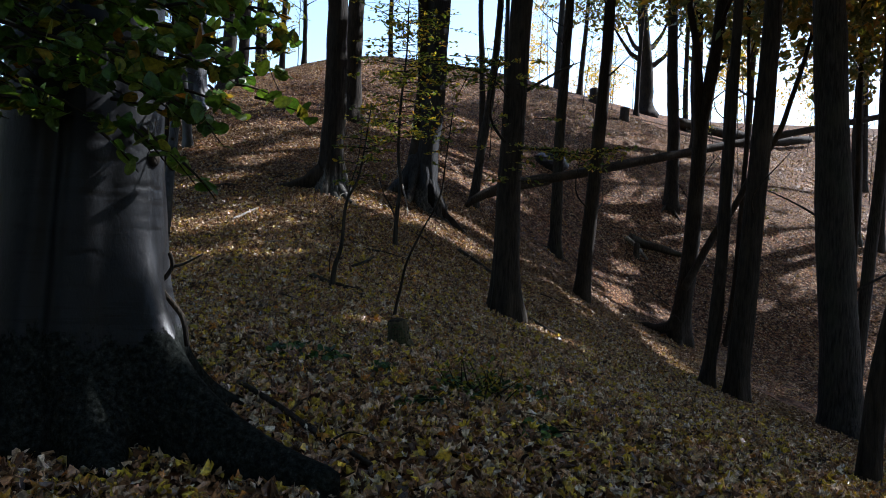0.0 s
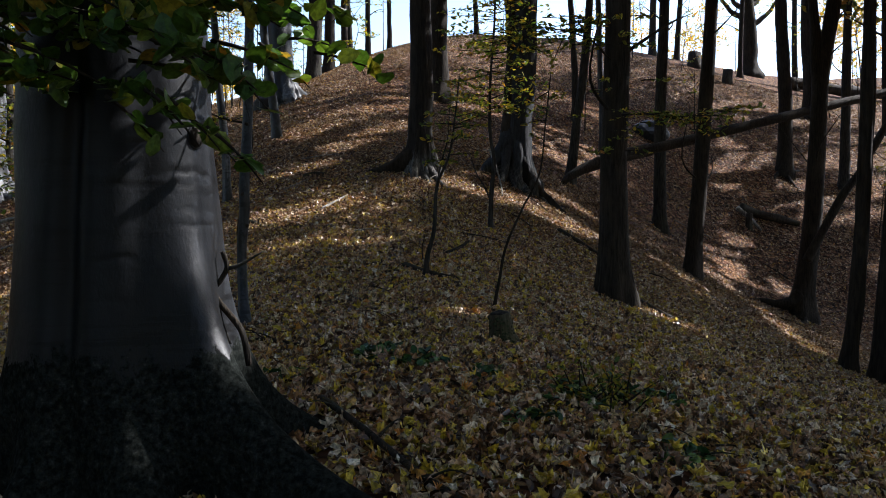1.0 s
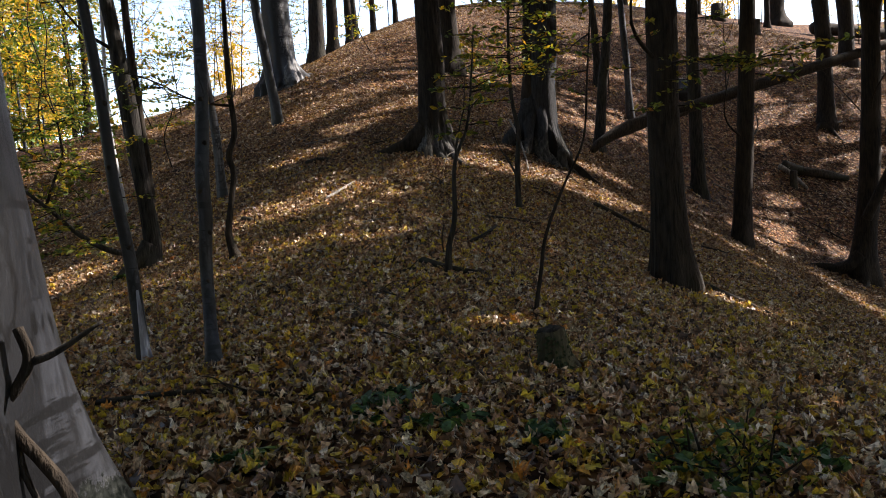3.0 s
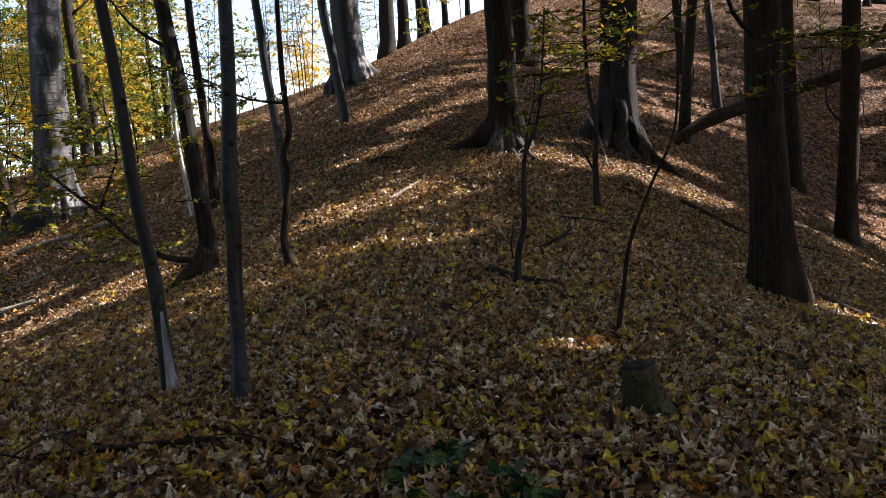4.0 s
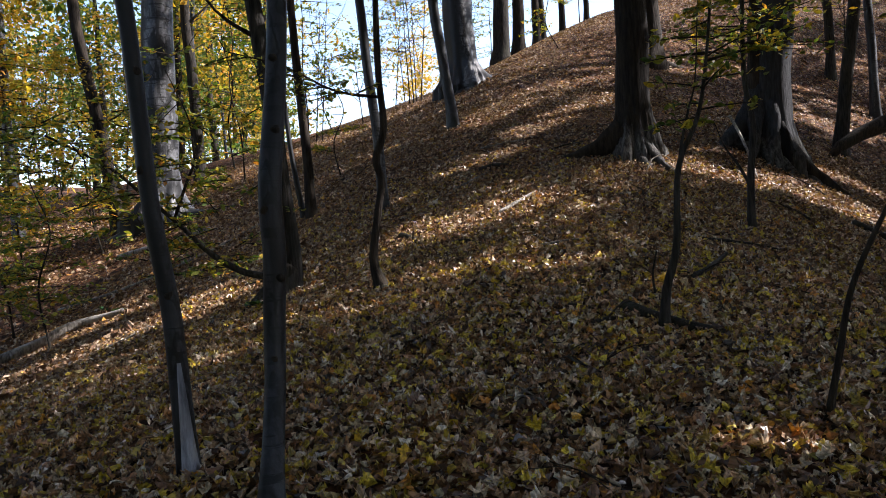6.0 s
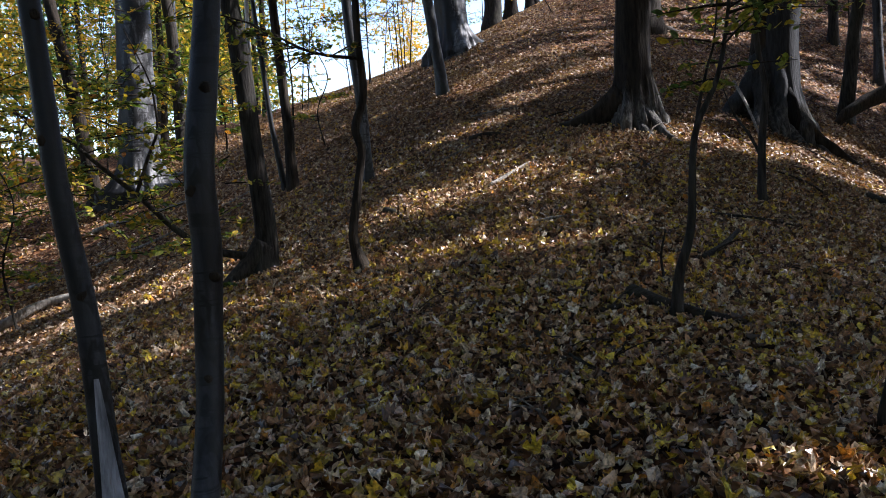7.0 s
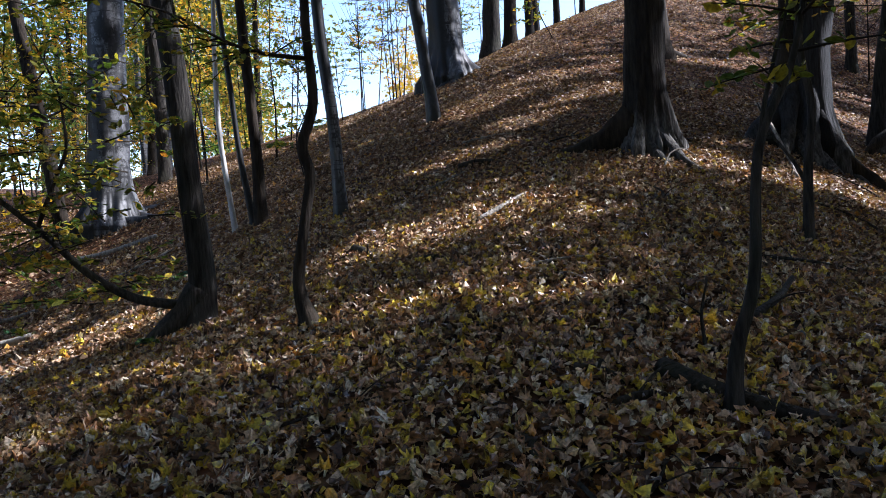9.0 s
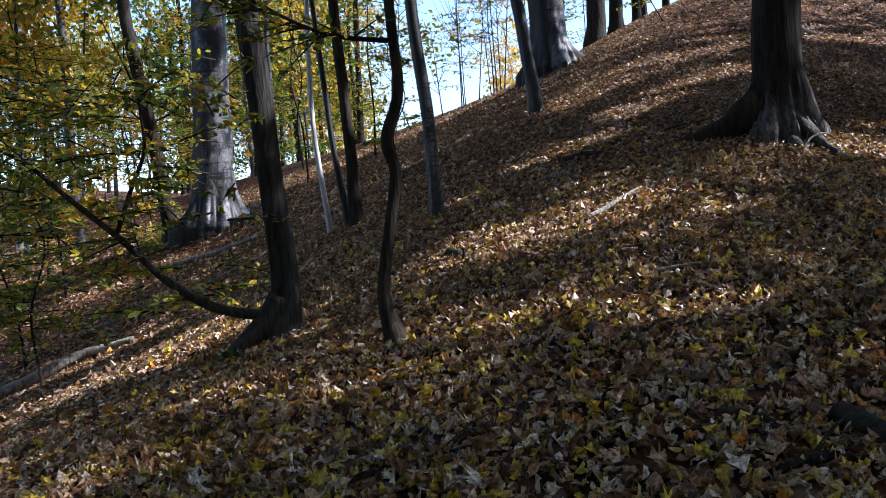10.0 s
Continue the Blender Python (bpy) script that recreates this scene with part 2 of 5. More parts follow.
GREEN = leaf_mat("green_leaves", [(0.0, (0.04, 0.095, 0.016)), (0.5, (0.075, 0.155, 0.022)), (0.85, (0.15, 0.21, 0.03)), (0.94, (0.35, 0.27, 0.03)), (1.0, (0.3, 0.12, 0.02))], 0.4, 0.4)
YELLOWING = leaf_mat("yellowing_leaves", [(0.0, (0.05, 0.1, 0.02)), (0.4, (0.13, 0.17, 0.03)), (0.7, (0.3, 0.28, 0.04)), (0.92, (0.5, 0.36, 0.04)), (1.0, (0.4, 0.16, 0.03))], 0.5)
GOLD = leaf_mat("golden_leaves", [(0.0, (0.25, 0.24, 0.03)), (0.4, (0.5, 0.36, 0.04)), (0.8, (0.6, 0.38, 0.04)), (1.0, (0.55, 0.22, 0.03))], 0.5)
CANOPY = leaf_mat("canopy_leaves", [(0.0, (0.06, 0.1, 0.02)), (0.5, (0.17, 0.17, 0.03)), (0.8, (0.4, 0.3, 0.04)), (1.0, (0.45, 0.22, 0.03))], 0.15)
BRAMBLE = leaf_mat("bramble_leaves", [(0.0, (0.015, 0.055, 0.02)), (0.6, (0.035, 0.1, 0.03)), (1.0, (0.12, 0.19, 0.03))], 0.25, 0.45)
MOSS = leaf_mat("moss", [(0.0, (0.012, 0.02, 0.006)), (1.0, (0.035, 0.05, 0.014))], 0.0, 0.9)

# ---------------------------------------------------------------- the lie of the land
XK = [-45, -20, -11, -6, -2, 2, 6, 12, 26]
YK = [-8, 4, 9, 13, 17, 22, 28, 36, 48, 75]
# heights of a coarse net (rows go up the hill, columns from west to east); a smooth surface is drawn over it
NET = np.array("""
-3.2 -3.67 -1.02 -0.32 -0.93 -0.71 -1.26 -3.18 -4.49
-2.44 -2.71 -2.33 -0.05 0.91 -0.29 -1.63 -3.92 -5.33
-1.05 -2.17 -3.56 -0.55 0.06 0.17 -2.57 -4.53 -6.57
-0.13 0.56 -4.14 0.98 1.17 -0.32 -3.01 -4.93 -6.38
0.84 0.48 -2.17 2.35 2.51 0.17 -3.58 -5.0 -5.68
1.49 1.4 0.41 4.52 3.99 1.11 -4.44 -4.47 -4.36
2.5 2.65 3.26 7.25 5.3 3.05 -5.59 -2.25 -1.99
5.14 9.99 6.1 14.62 14.11 12.58 12.92 7.45 4.04
6.09 7.75 16.12 16.87 17.85 18.8 14.96 13.14 13.16
5.07 9.14 12.57 14.67 14.89 14.88 16.34 15.6 14.86
""".split(), float).reshape(10, 9)


def spline(grid, x):
    g = np.array(grid, float)
    t = np.r_[[g[0]] * 4, [g[i + 1:i + 4].mean() for i in range(len(g) - 4)], [g[-1]] * 4]
    x = np.clip(np.asarray(x, float), g[0] + 1e-6, g[-1] - 1e-6)
    b = [((t[i] <= x) & (x < t[i + 1])).astype(float) for i in range(len(t) - 1)]
    for k in (1, 2, 3):
        nxt = []
        for i in range(len(t) - 1 - k):
            u, w = t[i + k] - t[i], t[i + k + 1] - t[i + 1]
            value = 0 * x
            if u > 0:
                value = value + (x - t[i]) / u * b[i]
            if w > 0:
                value = value + (t[i + k + 1] - x) / w * b[i + 1]
            nxt.append(value)
        b = nxt
    return np.stack(b[:len(g)], -1)


def land(x, y):
    """Height of the ground, for arrays."""
    far_rise = 0.14 * np.clip(-55 - np.asarray(x, float), 0, 90)
    return np.einsum("...i,...j,ij->...", spline(YK, y), spline(XK, x), NET) + far_rise


WAVES = np.random.RandomState(5)
WAVE = [(WAVES.uniform(0, 6.28), WAVES.uniform(0, 6.28), 2 ** WAVES.uniform(-1, 2.6)) for _ in range(22)]


def floor_z(x, y):
    """The ground with its small humps."""
    z = land(x, y)
    for a, ph, f in WAVE:
        z = z + 0.011 / f ** 0.7 * np.sin(f * (np.cos(a) * x + np.sin(a) * y) + ph + 1.3 * np.sin(0.7 * f * (np.sin(a) * x - np.cos(a) * y)))
    return z


def ground_at(x, y):
    return float(floor_z(np.array([x]), np.array([y]))[0])


# ---------------------------------------------------------------- mesh helpers


def mesh_of(name, verts, faces, mat, smooth=True):
    """A mesh from arrays; all faces have the same number of corners."""
    verts, faces = np.asarray(verts, float), np.asarray(faces, int)
    me = bpy.data.meshes.new(name)
    me.vertices.add(len(verts))
    me.vertices.foreach_set("co", verts.ravel())
    me.loops.add(faces.size)
    me.loops.foreach_set("vertex_index", faces.ravel())
    me.polygons.add(len(faces))
    me.polygons.foreach_set("loop_start", np.arange(len(faces)) * faces.shape[1])
    me.polygons.foreach_set("use_smooth", np.full(len(faces), smooth))
    me.update(calc_edges=True)
    me.materials.append(mat)
    return me


def part(name, verts, faces, mat, parent, label="", smooth=True):
    """Links a mesh as one part under a thing; its coordinates are relative to the thing."""
    ob = new(name, mesh_of(name, verts, faces, mat, smooth))
    ob.parent = parent
    if name in ("foliage", "twig_spray", "crown"):
        tagged(ob, kind="stuff")
    if label:
        tagged(ob, label)
    return ob


def thing(name, x, y, z=None):
    ob = new(name)
    ob.empty_display_size = 0.2
    ob.location = (x, y, ground_at(x, y) if z is None else z)
    return ob


def curve_through(points, per=6):
    """A smooth line through points (Catmull-Rom)."""
    p = np.array(points, float)
    if len(p) == 2:
        return p[0] + np.linspace(0, 1, per + 1)[:, None] * (p[1] - p[0])
    q = np.vstack([2 * p[0] - p[1], p, 2 * p[-1] - p[-2]])
    out = []
    for i in range(1, len(q) - 2):
        t = np.linspace(0, 1, per, endpoint=False)[:, None]
        a, b, c, d = q[i - 1], q[i], q[i + 1], q[i + 2]
        out.append(0.5 * (2 * b + (c - a) * t + (2 * a - 5 * b + 4 * c - d) * t ** 2 + (3 * b - a - 3 * c + d) * t ** 3))
    return np.vstack(out + [p[-1:]])


def tube(path, radii, sides=10, shape=None, seed=0, lumps=0.0, cap=True):
    """A round bar along a path. shape(height along, angle) scales the radius."""
    path, radii = np.asarray(path, float), np.asarray(radii, float)
    n = len(path)
    along = np.gradient(path, axis=0)
    along /= np.linalg.norm(along, axis=1)[:, None] + 1e-9
    side = np.cross(along, (0.0, 1.0, 0.05))
    side /= np.linalg.norm(side, axis=1)[:, None] + 1e-9
    other = np.cross(along, side)
    a = np.linspace(0, 2 * np.pi, sides, endpoint=False)
    r = radii[:, None] * np.ones(sides)
    s = np.r_[0, np.cumsum(np.linalg.norm(np.diff(path, axis=0), axis=1))]
    if shape is not None:
        r = r * shape(s[:, None], a[None, :])
    if lumps:
        rs = np.random.RandomState(seed)
        for _ in range(5):
            k, f, ph = rs.randint(1, 4), rs.uniform(0.8, 5.0), rs.uniform(0, 6.28)
            r = r * (1 + lumps * np.sin(k * a[None, :] + f * s[:, None] + ph))
    v = path[:, None, :] + r[..., None] * (np.cos(a)[None, :, None] * side[:, None, :] + np.sin(a)[None, :, None] * other[:, None, :])
    v = v.reshape(-1, 3)
    i = np.arange(n - 1)[:, None] * sides
    j = np.arange(sides)[None, :]
    k = (j + 1) % sides
    f = np.stack([i + j, i + k, i + sides + k, i + sides + j], -1).reshape(-1, 4)
    if cap:
        v = np.vstack([v, path[-1:] + along[-1:] * radii[-1] * 0.3, path[:1] - along[:1] * radii[0] * 0.3])
        top, j = (n - 1) * sides, np.arange(0, sides, 2)
        f = np.vstack([f, np.stack([top + j, top + j + 1, top + (j + 2) % sides, np.full(len(j), len(v) - 2)], -1), np.stack([(j + 2) % sides, j + 1, j, np.full(len(j), len(v) - 1)], -1)])
    return v, f


# leaf outlines, right half from stalk to tip, in leaf lengths
OVAL = [(0.18, 0.2), (0.27, 0.5), (0.17, 0.8)]
ROUND = [(0.26, 0.12), (0.38, 0.45), (0.22, 0.82)]
LOBED = [(0.16, 0.04), (0.42, 0.1), (0.24, 0.32), (0.55, 0.55), (0.2, 0.6), (0.22, 0.84)]
BROAD = [(0.24, 0.1), (0.35, 0.36), (0.27, 0.66), (0.12, 0.88)]
DIAMOND = [(0.3, 0.45)]


def leaves(at, normal, size, outline, rs, curl=0.25, narrow=0.75):
    """Many leaves: each two half blades folded along the midrib, turned at random about its normal."""
    n = len(at)
    half = np.array(outline, float)
    k = len(half)
    tmpl = np.vstack([[(0, 0)], half, [(0, 1)], half[::-1] * (-1, 1)])
    tmpl = tmpl - (0, 0.5)
    normal = normal / (np.linalg.norm(normal, axis=1)[:, None] + 1e-9)
    ref = rs.normal(size=(n, 3))
    u = np.cross(normal, ref)
    u /= np.linalg.norm(u, axis=1)[:, None] + 1e-9
    w = np.cross(normal, u)
    fold = curl * rs.uniform(-0.6, 1.4, n)
    bend = curl * rs.uniform(-1.2, 1.2, n)
    x = tmpl[None, :, 0] * rs.uniform(narrow, 1.1, n)[:, None]
    y = np.repeat(tmpl[None, :, 1], n, 0)
    z = fold[:, None] * np.abs(x) + bend[:, None] * y ** 2 + 0.12 * curl * rs.normal(size=x.shape)
    v = at[:, None, :] + size[:, None, None] * (x[..., None] * u[:, None, :] + y[..., None] * w[:, None, :] + z[..., None] * normal[:, None, :])
    m = 2 * k + 2
    f1 = np.arange(0, k + 2)
    f2 = np.r_[np.arange(k + 1, m), 0]
    base = (np.arange(n) * m)[:, None]
    f = np.vstack([base + f1, base + f2])
    return v.reshape(-1, 3), f


# ---------------------------------------------------------------- ground
def lines(*pieces):
    return np.unique(np.concatenate([np.arange(a, b, s) for a, b, s in pieces]).round(4))


gx = lines((-900, -100, 160), (-100, -45, 8), (-45, -14, 0.9), (-14, 8, 0.17), (8, 27, 0.6), (27, 100, 9), (100, 901, 160))
gy = lines((-600, -60, 120), (-60, -8, 8), (-8, 1, 0.6), (1, 24, 0.17), (24, 62, 0.5), (62, 110, 5), (110, 1301, 200))
GX, GY = np.meshgrid(gx, gy)
GZ = floor_z(GX, GY)
gi = np.arange(len(gy) - 1)[:, None] * len(gx) + np.arange(len(gx) - 1)[None, :]
ground = new("ground", mesh_of("ground", np.stack([GX, GY, GZ], -1).reshape(-1, 3), np.stack([gi, gi + 1, gi + len(gx) + 1, gi + len(gx)], -1).reshape(-1, 4), FLOOR))
tagged(ground, "wooded hillside floor covered with brown fallen leaves", "ground", kind="structure")

# gaps in the canopy, by the strips of ground that they let the sun fall on: ends and half width
GAPS = [(-7.4, 23.6, -4.6, 29.3, 0.75), (-5.7, 21.4, -4.1, 25.0, 0.5), (-5.8, 15.3, -4.1, 16.5, 0.36), (-3.0, 30.7, -1.7, 32.0, 0.8), (0.0, 28.2, 1.4, 30.0, 0.8), (-1.8, 20.3, 0.4, 21.4, 0.4), (-0.9, 18.9, 0.1, 19.3, 0.4), (-0.6, 22.3, 1.3, 23.4, 0.4), (6.0, 28.6, 9.0, 29.6, 0.5), (0.8, 37.0, 2.8, 37.3, 0.70), (1.0, 30.7, 1.9, 31.5, 0.50), (-2.4, 19.2, 0.9, 20.0, 0.75), (-7.1, 17.2, -10.6, 15.2, 0.45), (0.2, 30.5, 1.8, 32.0, 0.7), (-1.2, 9.38, -0.82, 9.52, 0.05),
        (2.9, 23.5, 4.1, 21.2, 0.45), (1.4, 13.6, 2.4, 13.0, 0.35), (6.1, 26.9, 6.6, 24.0, 0.3), (6.3, 22.0, 5.4, 16.4, 0.3), (12.7, 35.8, 15.2, 37.1, 0.6), (10.4, 35.3, 11.8, 35.3, 0.4), (17.6, 39.2, 20.6, 41.6, 0.9), (13.7, 32.4, 14.8, 32.4, 0.4), (1.0, 31.6, 2.6, 31.5, 1.0), (9.1, 39.3, 13.4, 36.4, 0.6),
        (10.6, 44.0, 14.0, 46.0, 1.3), (-12.4, 13.8, -11.7, 15.6, 0.7), (-10.5, 15.2, -8.2, 14.2, 0.35), (-32.0, 26.0, -22.0, 23.7, 2.2), (18.0, 37.0, 24.0, 51.0, 3.0), (-30.0, 20.0, -18.0, 33.0, 2.5), (-2.5, 3.6, -5.2, 2.2, 0.7),
        (-24.0, 21.3, -18.1, 20.6, 0.32), (-14.9, 16.5, -10.5, 15.7, 0.32), (-11.8, 13.6, -9.0, 13.7, 0.5), (-13.5, 11.5, -10.5, 11.8, 0.5), (-6.6, 18.6, -5.6, 19.6, 0.3), (6.5, 30.5, 8.0, 32.0, 0.6), (11.8, 35.6, 13.6, 36.2, 0.7), (8.0, 36.0, 11.0, 40.0, 0.6), (14.0, 40.0, 18.0, 42.0, 0.8), (5.5, 27.0, 7.0, 30.0, 0.7), (-18.6, 23.4, -24.0, 20.6, 0.8),
        (-10.6, 14.4, -8.4, 13.5, 0.3), (-13.2, 14.6, -13.1, 17.3, 0.50), (-19.2, 20.3, -18.0, 20.8, 0.30), (-5.5, 15.1, -4.7, 15.8, 0.25), (-14.7, 19.9, -13.9, 20.2, 0.10)]


def landing(p):
    """Where the sun's ray through each point meets the ground."""
    q = p.copy()
    for _ in range(8):
        k = (q[:, 2] - land(q[:, 0], q[:, 1])) / TO_SUN[2]
        q = q - k[:, None] * TO_SUN * 0.8
    return q


def in_gap(p):
    q = landing(p)
    hit = np.zeros(len(p), bool)
    for x0, y0, x1, y1, w in GAPS:
        d = np.array([x1 - x0, y1 - y0])
        t = np.clip(((q[:, 0] - x0) * d[0] + (q[:, 1] - y0) * d[1]) / (d @ d), 0, 1)
        inside = np.hypot(q[:, 0] - x0 - t * d[0], q[:, 1] - y0 - t * d[1]) < w + 0.1
        if w > 0.33:
            # stray twigs and leaves break the larger gaps up
            x, y = q[:, 0], q[:, 1]
            inside &= np.sin(2.1 * x + 1.3 * y + np.sin(1.7 * y)) + np.sin(2.6 * y - 1.2 * x + 1) + 0.7 * np.sin(4.1 * x - 3.3 * y) > -1.25
        hit |= inside
    # small flecks of sun that come through all over the slope
    x, y = q[:, 0], q[:, 1]
    fleck = np.sin(1.9 * x + 2.3 * y + 1.3 * np.sin(1.1 * y)) + np.sin(3.1 * y - 2.2 * x + 1.7 * np.sin(0.8 * x)) + np.sin(4.3 * x + 1.1 * y + 2)
    return hit | ((fleck > 2.75) & ((y > 13.5) | (x < -7)))
# ---------------------------------------------------------------- trees


def trunk_line(line, height, seed):
    """The stem's axis: the given points and then on upwards, wandering a little."""
    rs = np.random.RandomState(seed)
    pts = [np.array((0.0, 0.0, -0.5)), np.zeros(3)] + [np.array(p, float) for p in line]
    d = pts[-1] - pts[-2]
    d = d / max(np.linalg.norm(d), 1e-6)
    while pts[-1][2] < height:
        d = d * 0.75 + np.array((0, 0, 0.25)) + rs.normal(size=3) * (0.035, 0.035, 0)
        d /= np.linalg.norm(d)
        pts.append(pts[-1] + d * max(1.0, height / 8))
    return pts


def spray(at, out, length, count, size, rs, droop=0.1, tilt=0.5):
    """A flat spray of beech foliage: a twig with leaves to both sides. Gives twig line, leaf places and normals."""
    out = np.array(out, float)
    out /= np.linalg.norm(out) + 1e-9
    side = np.cross(out, (0, 0, 1.0))
    side /= np.linalg.norm(side) + 1e-9
    t = rs.uniform(0.15, 1.0, count)
    wide = 0.34 * length * (1.15 - t) * rs.uniform(-1, 1, count)
    p = at + out * (t * length)[:, None] + side * wide[:, None]
    p[:, 2] += -droop * length * t ** 2 + rs.normal(size=count) * 0.035 * length
    nrm = np.array((0, 0, 1.0)) + rs.normal(size=(count, 3)) * tilt
    bend = np.linspace(0, 1, 5)[:, None]
    twig = at + out * bend * length - np.array((0, 0, droop * length)) * bend ** 2
    return twig, p, nrm, size * rs.uniform(0.7, 1.25, count)


def foliage(parent, sprays, mat, rs, outline=OVAL, label="", name="foliage"):
    """One mesh of leaves and one of twigs from several sprays."""
    p, nr, s = (np.concatenate([q[i] for q in sprays]) for i in (1, 2, 3))
    if parent.name.startswith(("leafy_sapling", "bare_sapling")):
        clear = ~in_gap(p + np.array(parent.location))
        p, nr, s = p[clear], nr[clear], s[clear]
    v, f = leaves(p, nr, s, outline, rs)
    part(name, v, f, mat, parent, label, smooth=False)
    tv, tf, off = [], [], 0
    for q in sprays:
        a, b = tube(q[0], np.linspace(0.008, 0.002, len(q[0])) * (1 + 0.25 * np.linalg.norm(q[0][-1] - q[0][0])), 4)
        tv.append(a), tf.append(b + off)
        off += len(a)
    part("twig_spray", np.vstack(tv), np.vstack(tf), DARK_BARK, parent)


def crown_of(parent, centre, radius, zlo, zhi, clumps, mat, rs, size=0.26):
    """A crown of many small leaf clumps in several uneven masses, with gaps where the sun comes through."""
    masses = rs.normal(size=(16, 3)) * (radius * 0.5, radius * 0.5, (zhi - zlo) * 0.24) + centre + (0, 0, (zlo + zhi) / 2)
    which = rs.randint(0, len(masses), clumps)
    p = masses[which] + rs.normal(size=(clumps, 3)) * (radius * 0.27, radius * 0.27, radius * 0.2)
    p[:, 2] = np.clip(p[:, 2], zlo, zhi + 2)
    base = np.array(parent.location)
    q = np.repeat(p, 3, 0) + rs.normal(size=(3 * len(p), 3)) * 0.16
    q = q[~in_gap(q + base)]
    v, f = leaves(q, rs.normal(size=q.shape) + (0, 0, 0.5), size * rs.uniform(0.6, 1.5, len(q)), DIAMOND, rs, 0.5)
    part("crown", v, f, mat, parent, smooth=False)


def tree(name, label, x, y, line, diam, height=20.0, bark=DARK_BARK, flare=0.45, lobes=5, roots=0, crown=(10, 4.0, 3060), mat=None, sides=14, seed=1, group="", root_len=1.0, flare_h=0.35, limbs=5, category="tree", root_mat=None, root_lift=0.2, dead=0, leaf=0.3, skirt=0.0):
    rs = np.random.RandomState(seed)
    t = thing(name, x, y)
    tagged(t, label, category, group)
    pts = trunk_line(line, height, seed)
    path = curve_through(pts, 5)
    low = np.linspace(-0.5, 1.1, 40 if skirt else 12)
    first = path[path[:, 2] > 1.15]
    axis_low = np.stack([np.interp(low, path[:, 2], path[:, i]) for i in range(3)], -1)
    axis_low[:, 2] = low
    path = np.vstack([axis_low, first])
    z = path[:, 2]
    radii = 0.5 * diam * np.clip(1.04 - 0.62 * np.clip(z, 0, None) / height, 0.16, 1.1)
    ph = rs.uniform(0, 6.28)

    def shape(s, a):
        h = np.clip(s - 0.5, 0, None)
        ribs = 0.5 + 0.5 * np.cos(lobes * a + ph) * (0.7 + 0.3 * np.sin(2 * a + ph))
        r = 1 + flare * np.exp(-h / flare_h) * (0.35 + 0.9 * ribs) + 0.03 * np.cos(lobes * a + ph) * np.exp(-h / 2)
        if skirt:
            # folds that widen into the roots
            d = np.clip(1 - h / skirt, 0, 1.0)
            wob = np.random.RandomState(seed + 3)
            fold = np.zeros_like(r)
            for n, share in ((6, 0.5), (11, 0.4), (23, 0.2), (37, 0.08)):
                fold = fold + share * (1 - np.abs(np.sin(0.5 * n * a + wob.uniform(0, 6.28) + 0.4 * h * np.sin(2 * a + n) + 0.2 * np.sin(3 * a + 2 * h))) ** 0.6)
            r = r + d ** 1.7 * (0.12 + 1.15 * fold) + 0.16 * d ** 0.5 * (fold - 0.4)
        return r

    v, f = tube(path, radii, sides, shape, seed, 0.02 if diam > 0.3 else 0.035)
    part("trunk", v, f, bark, t)
    for i in range(roots):
        a = 2 * math.pi * (i + rs.uniform(-0.25, 0.25)) / roots + 0.4
        n, run = 9, root_len * rs.uniform(0.6, 1.25)
        k = np.linspace(0, 1, n)
        turn = a + rs.uniform(-0.5, 0.5) * k
        dist = 0.36 * diam + run * k
        rx, ry = np.cos(turn) * dist, np.sin(turn) * dist
        rz = floor_z(x + rx, y + ry) - t.location.z + root_lift * diam * (1 - k) ** 2 - 0.03 - 0.05 * k
        v, f = tube(np.stack([rx, ry, rz], -1), diam * 0.19 * (1 - 0.85 * k) + 0.01, 8, None, seed + i, 0.06)
        part("root", v, f, root_mat or bark, t)
    for i in range(dead):
        z0, a, r = rs.uniform(2.5, 0.6 * height), rs.uniform(0, 6.28), rs.uniform(0.8, 2.4)
        c = np.array([np.interp(z0, z, path[:, j]) for j in range(3)])
        q = curve_through([c, c + (0.45 * r * math.cos(a), 0.45 * r * math.sin(a), 0.3 * r), c + (r * math.cos(a + 0.4), r * math.sin(a + 0.4), rs.uniform(0.3, 1.1) * r)], 4)
        v, f = tube(q, np.linspace(0.035, 0.006, len(q)), 6)
        part("branch", v, f, bark, t)
    if crown:
        zlo, radius, clumps = crown
        for i in range(limbs):
            z0 = rs.uniform(max(zlo - 1.0, 0.35 * height), 0.85 * height)
            c = np.array([np.interp(z0, z, path[:, j]) for j in range(3)])
            a = rs.uniform(0, 6.28)
            reach = radius * rs.uniform(0.5, 0.95)
            q = [c, c + (0.4 * reach * math.cos(a), 0.4 * reach * math.sin(a), 0.35 * reach), c + (reach * math.cos(a + 0.3), reach * math.sin(a + 0.3), 0.95 * reach)]
            q = curve_through(q, 4)
            v, f = tube(q, np.linspace(0.16 * diam, 0.015, len(q)), 6)
            part("limb", v, f, bark, t)
        top = path[-1] * (1, 1, 0)
        crown_of(t, top, radius, zlo, height + 1.5, clumps, mat or CANOPY, rs, leaf)
    return t


BROWN_TREE = "dark furrowed broadleaf tree standing in leaf litter"
BEECH_TREE = "grey smooth-barked beech with spreading buttress roots"
SLIM = "slim dark tree on the leafy slope"

# the large beech by the path: buttressed foot, dark damp bark with one flank painted shaded, a low limb of green leaves
beech = thing("beech_tree", -2.05, 4.12)
tagged(beech, "huge grey beech with dark damp bark, one flank painted shaded, and buttress roots", "tree")
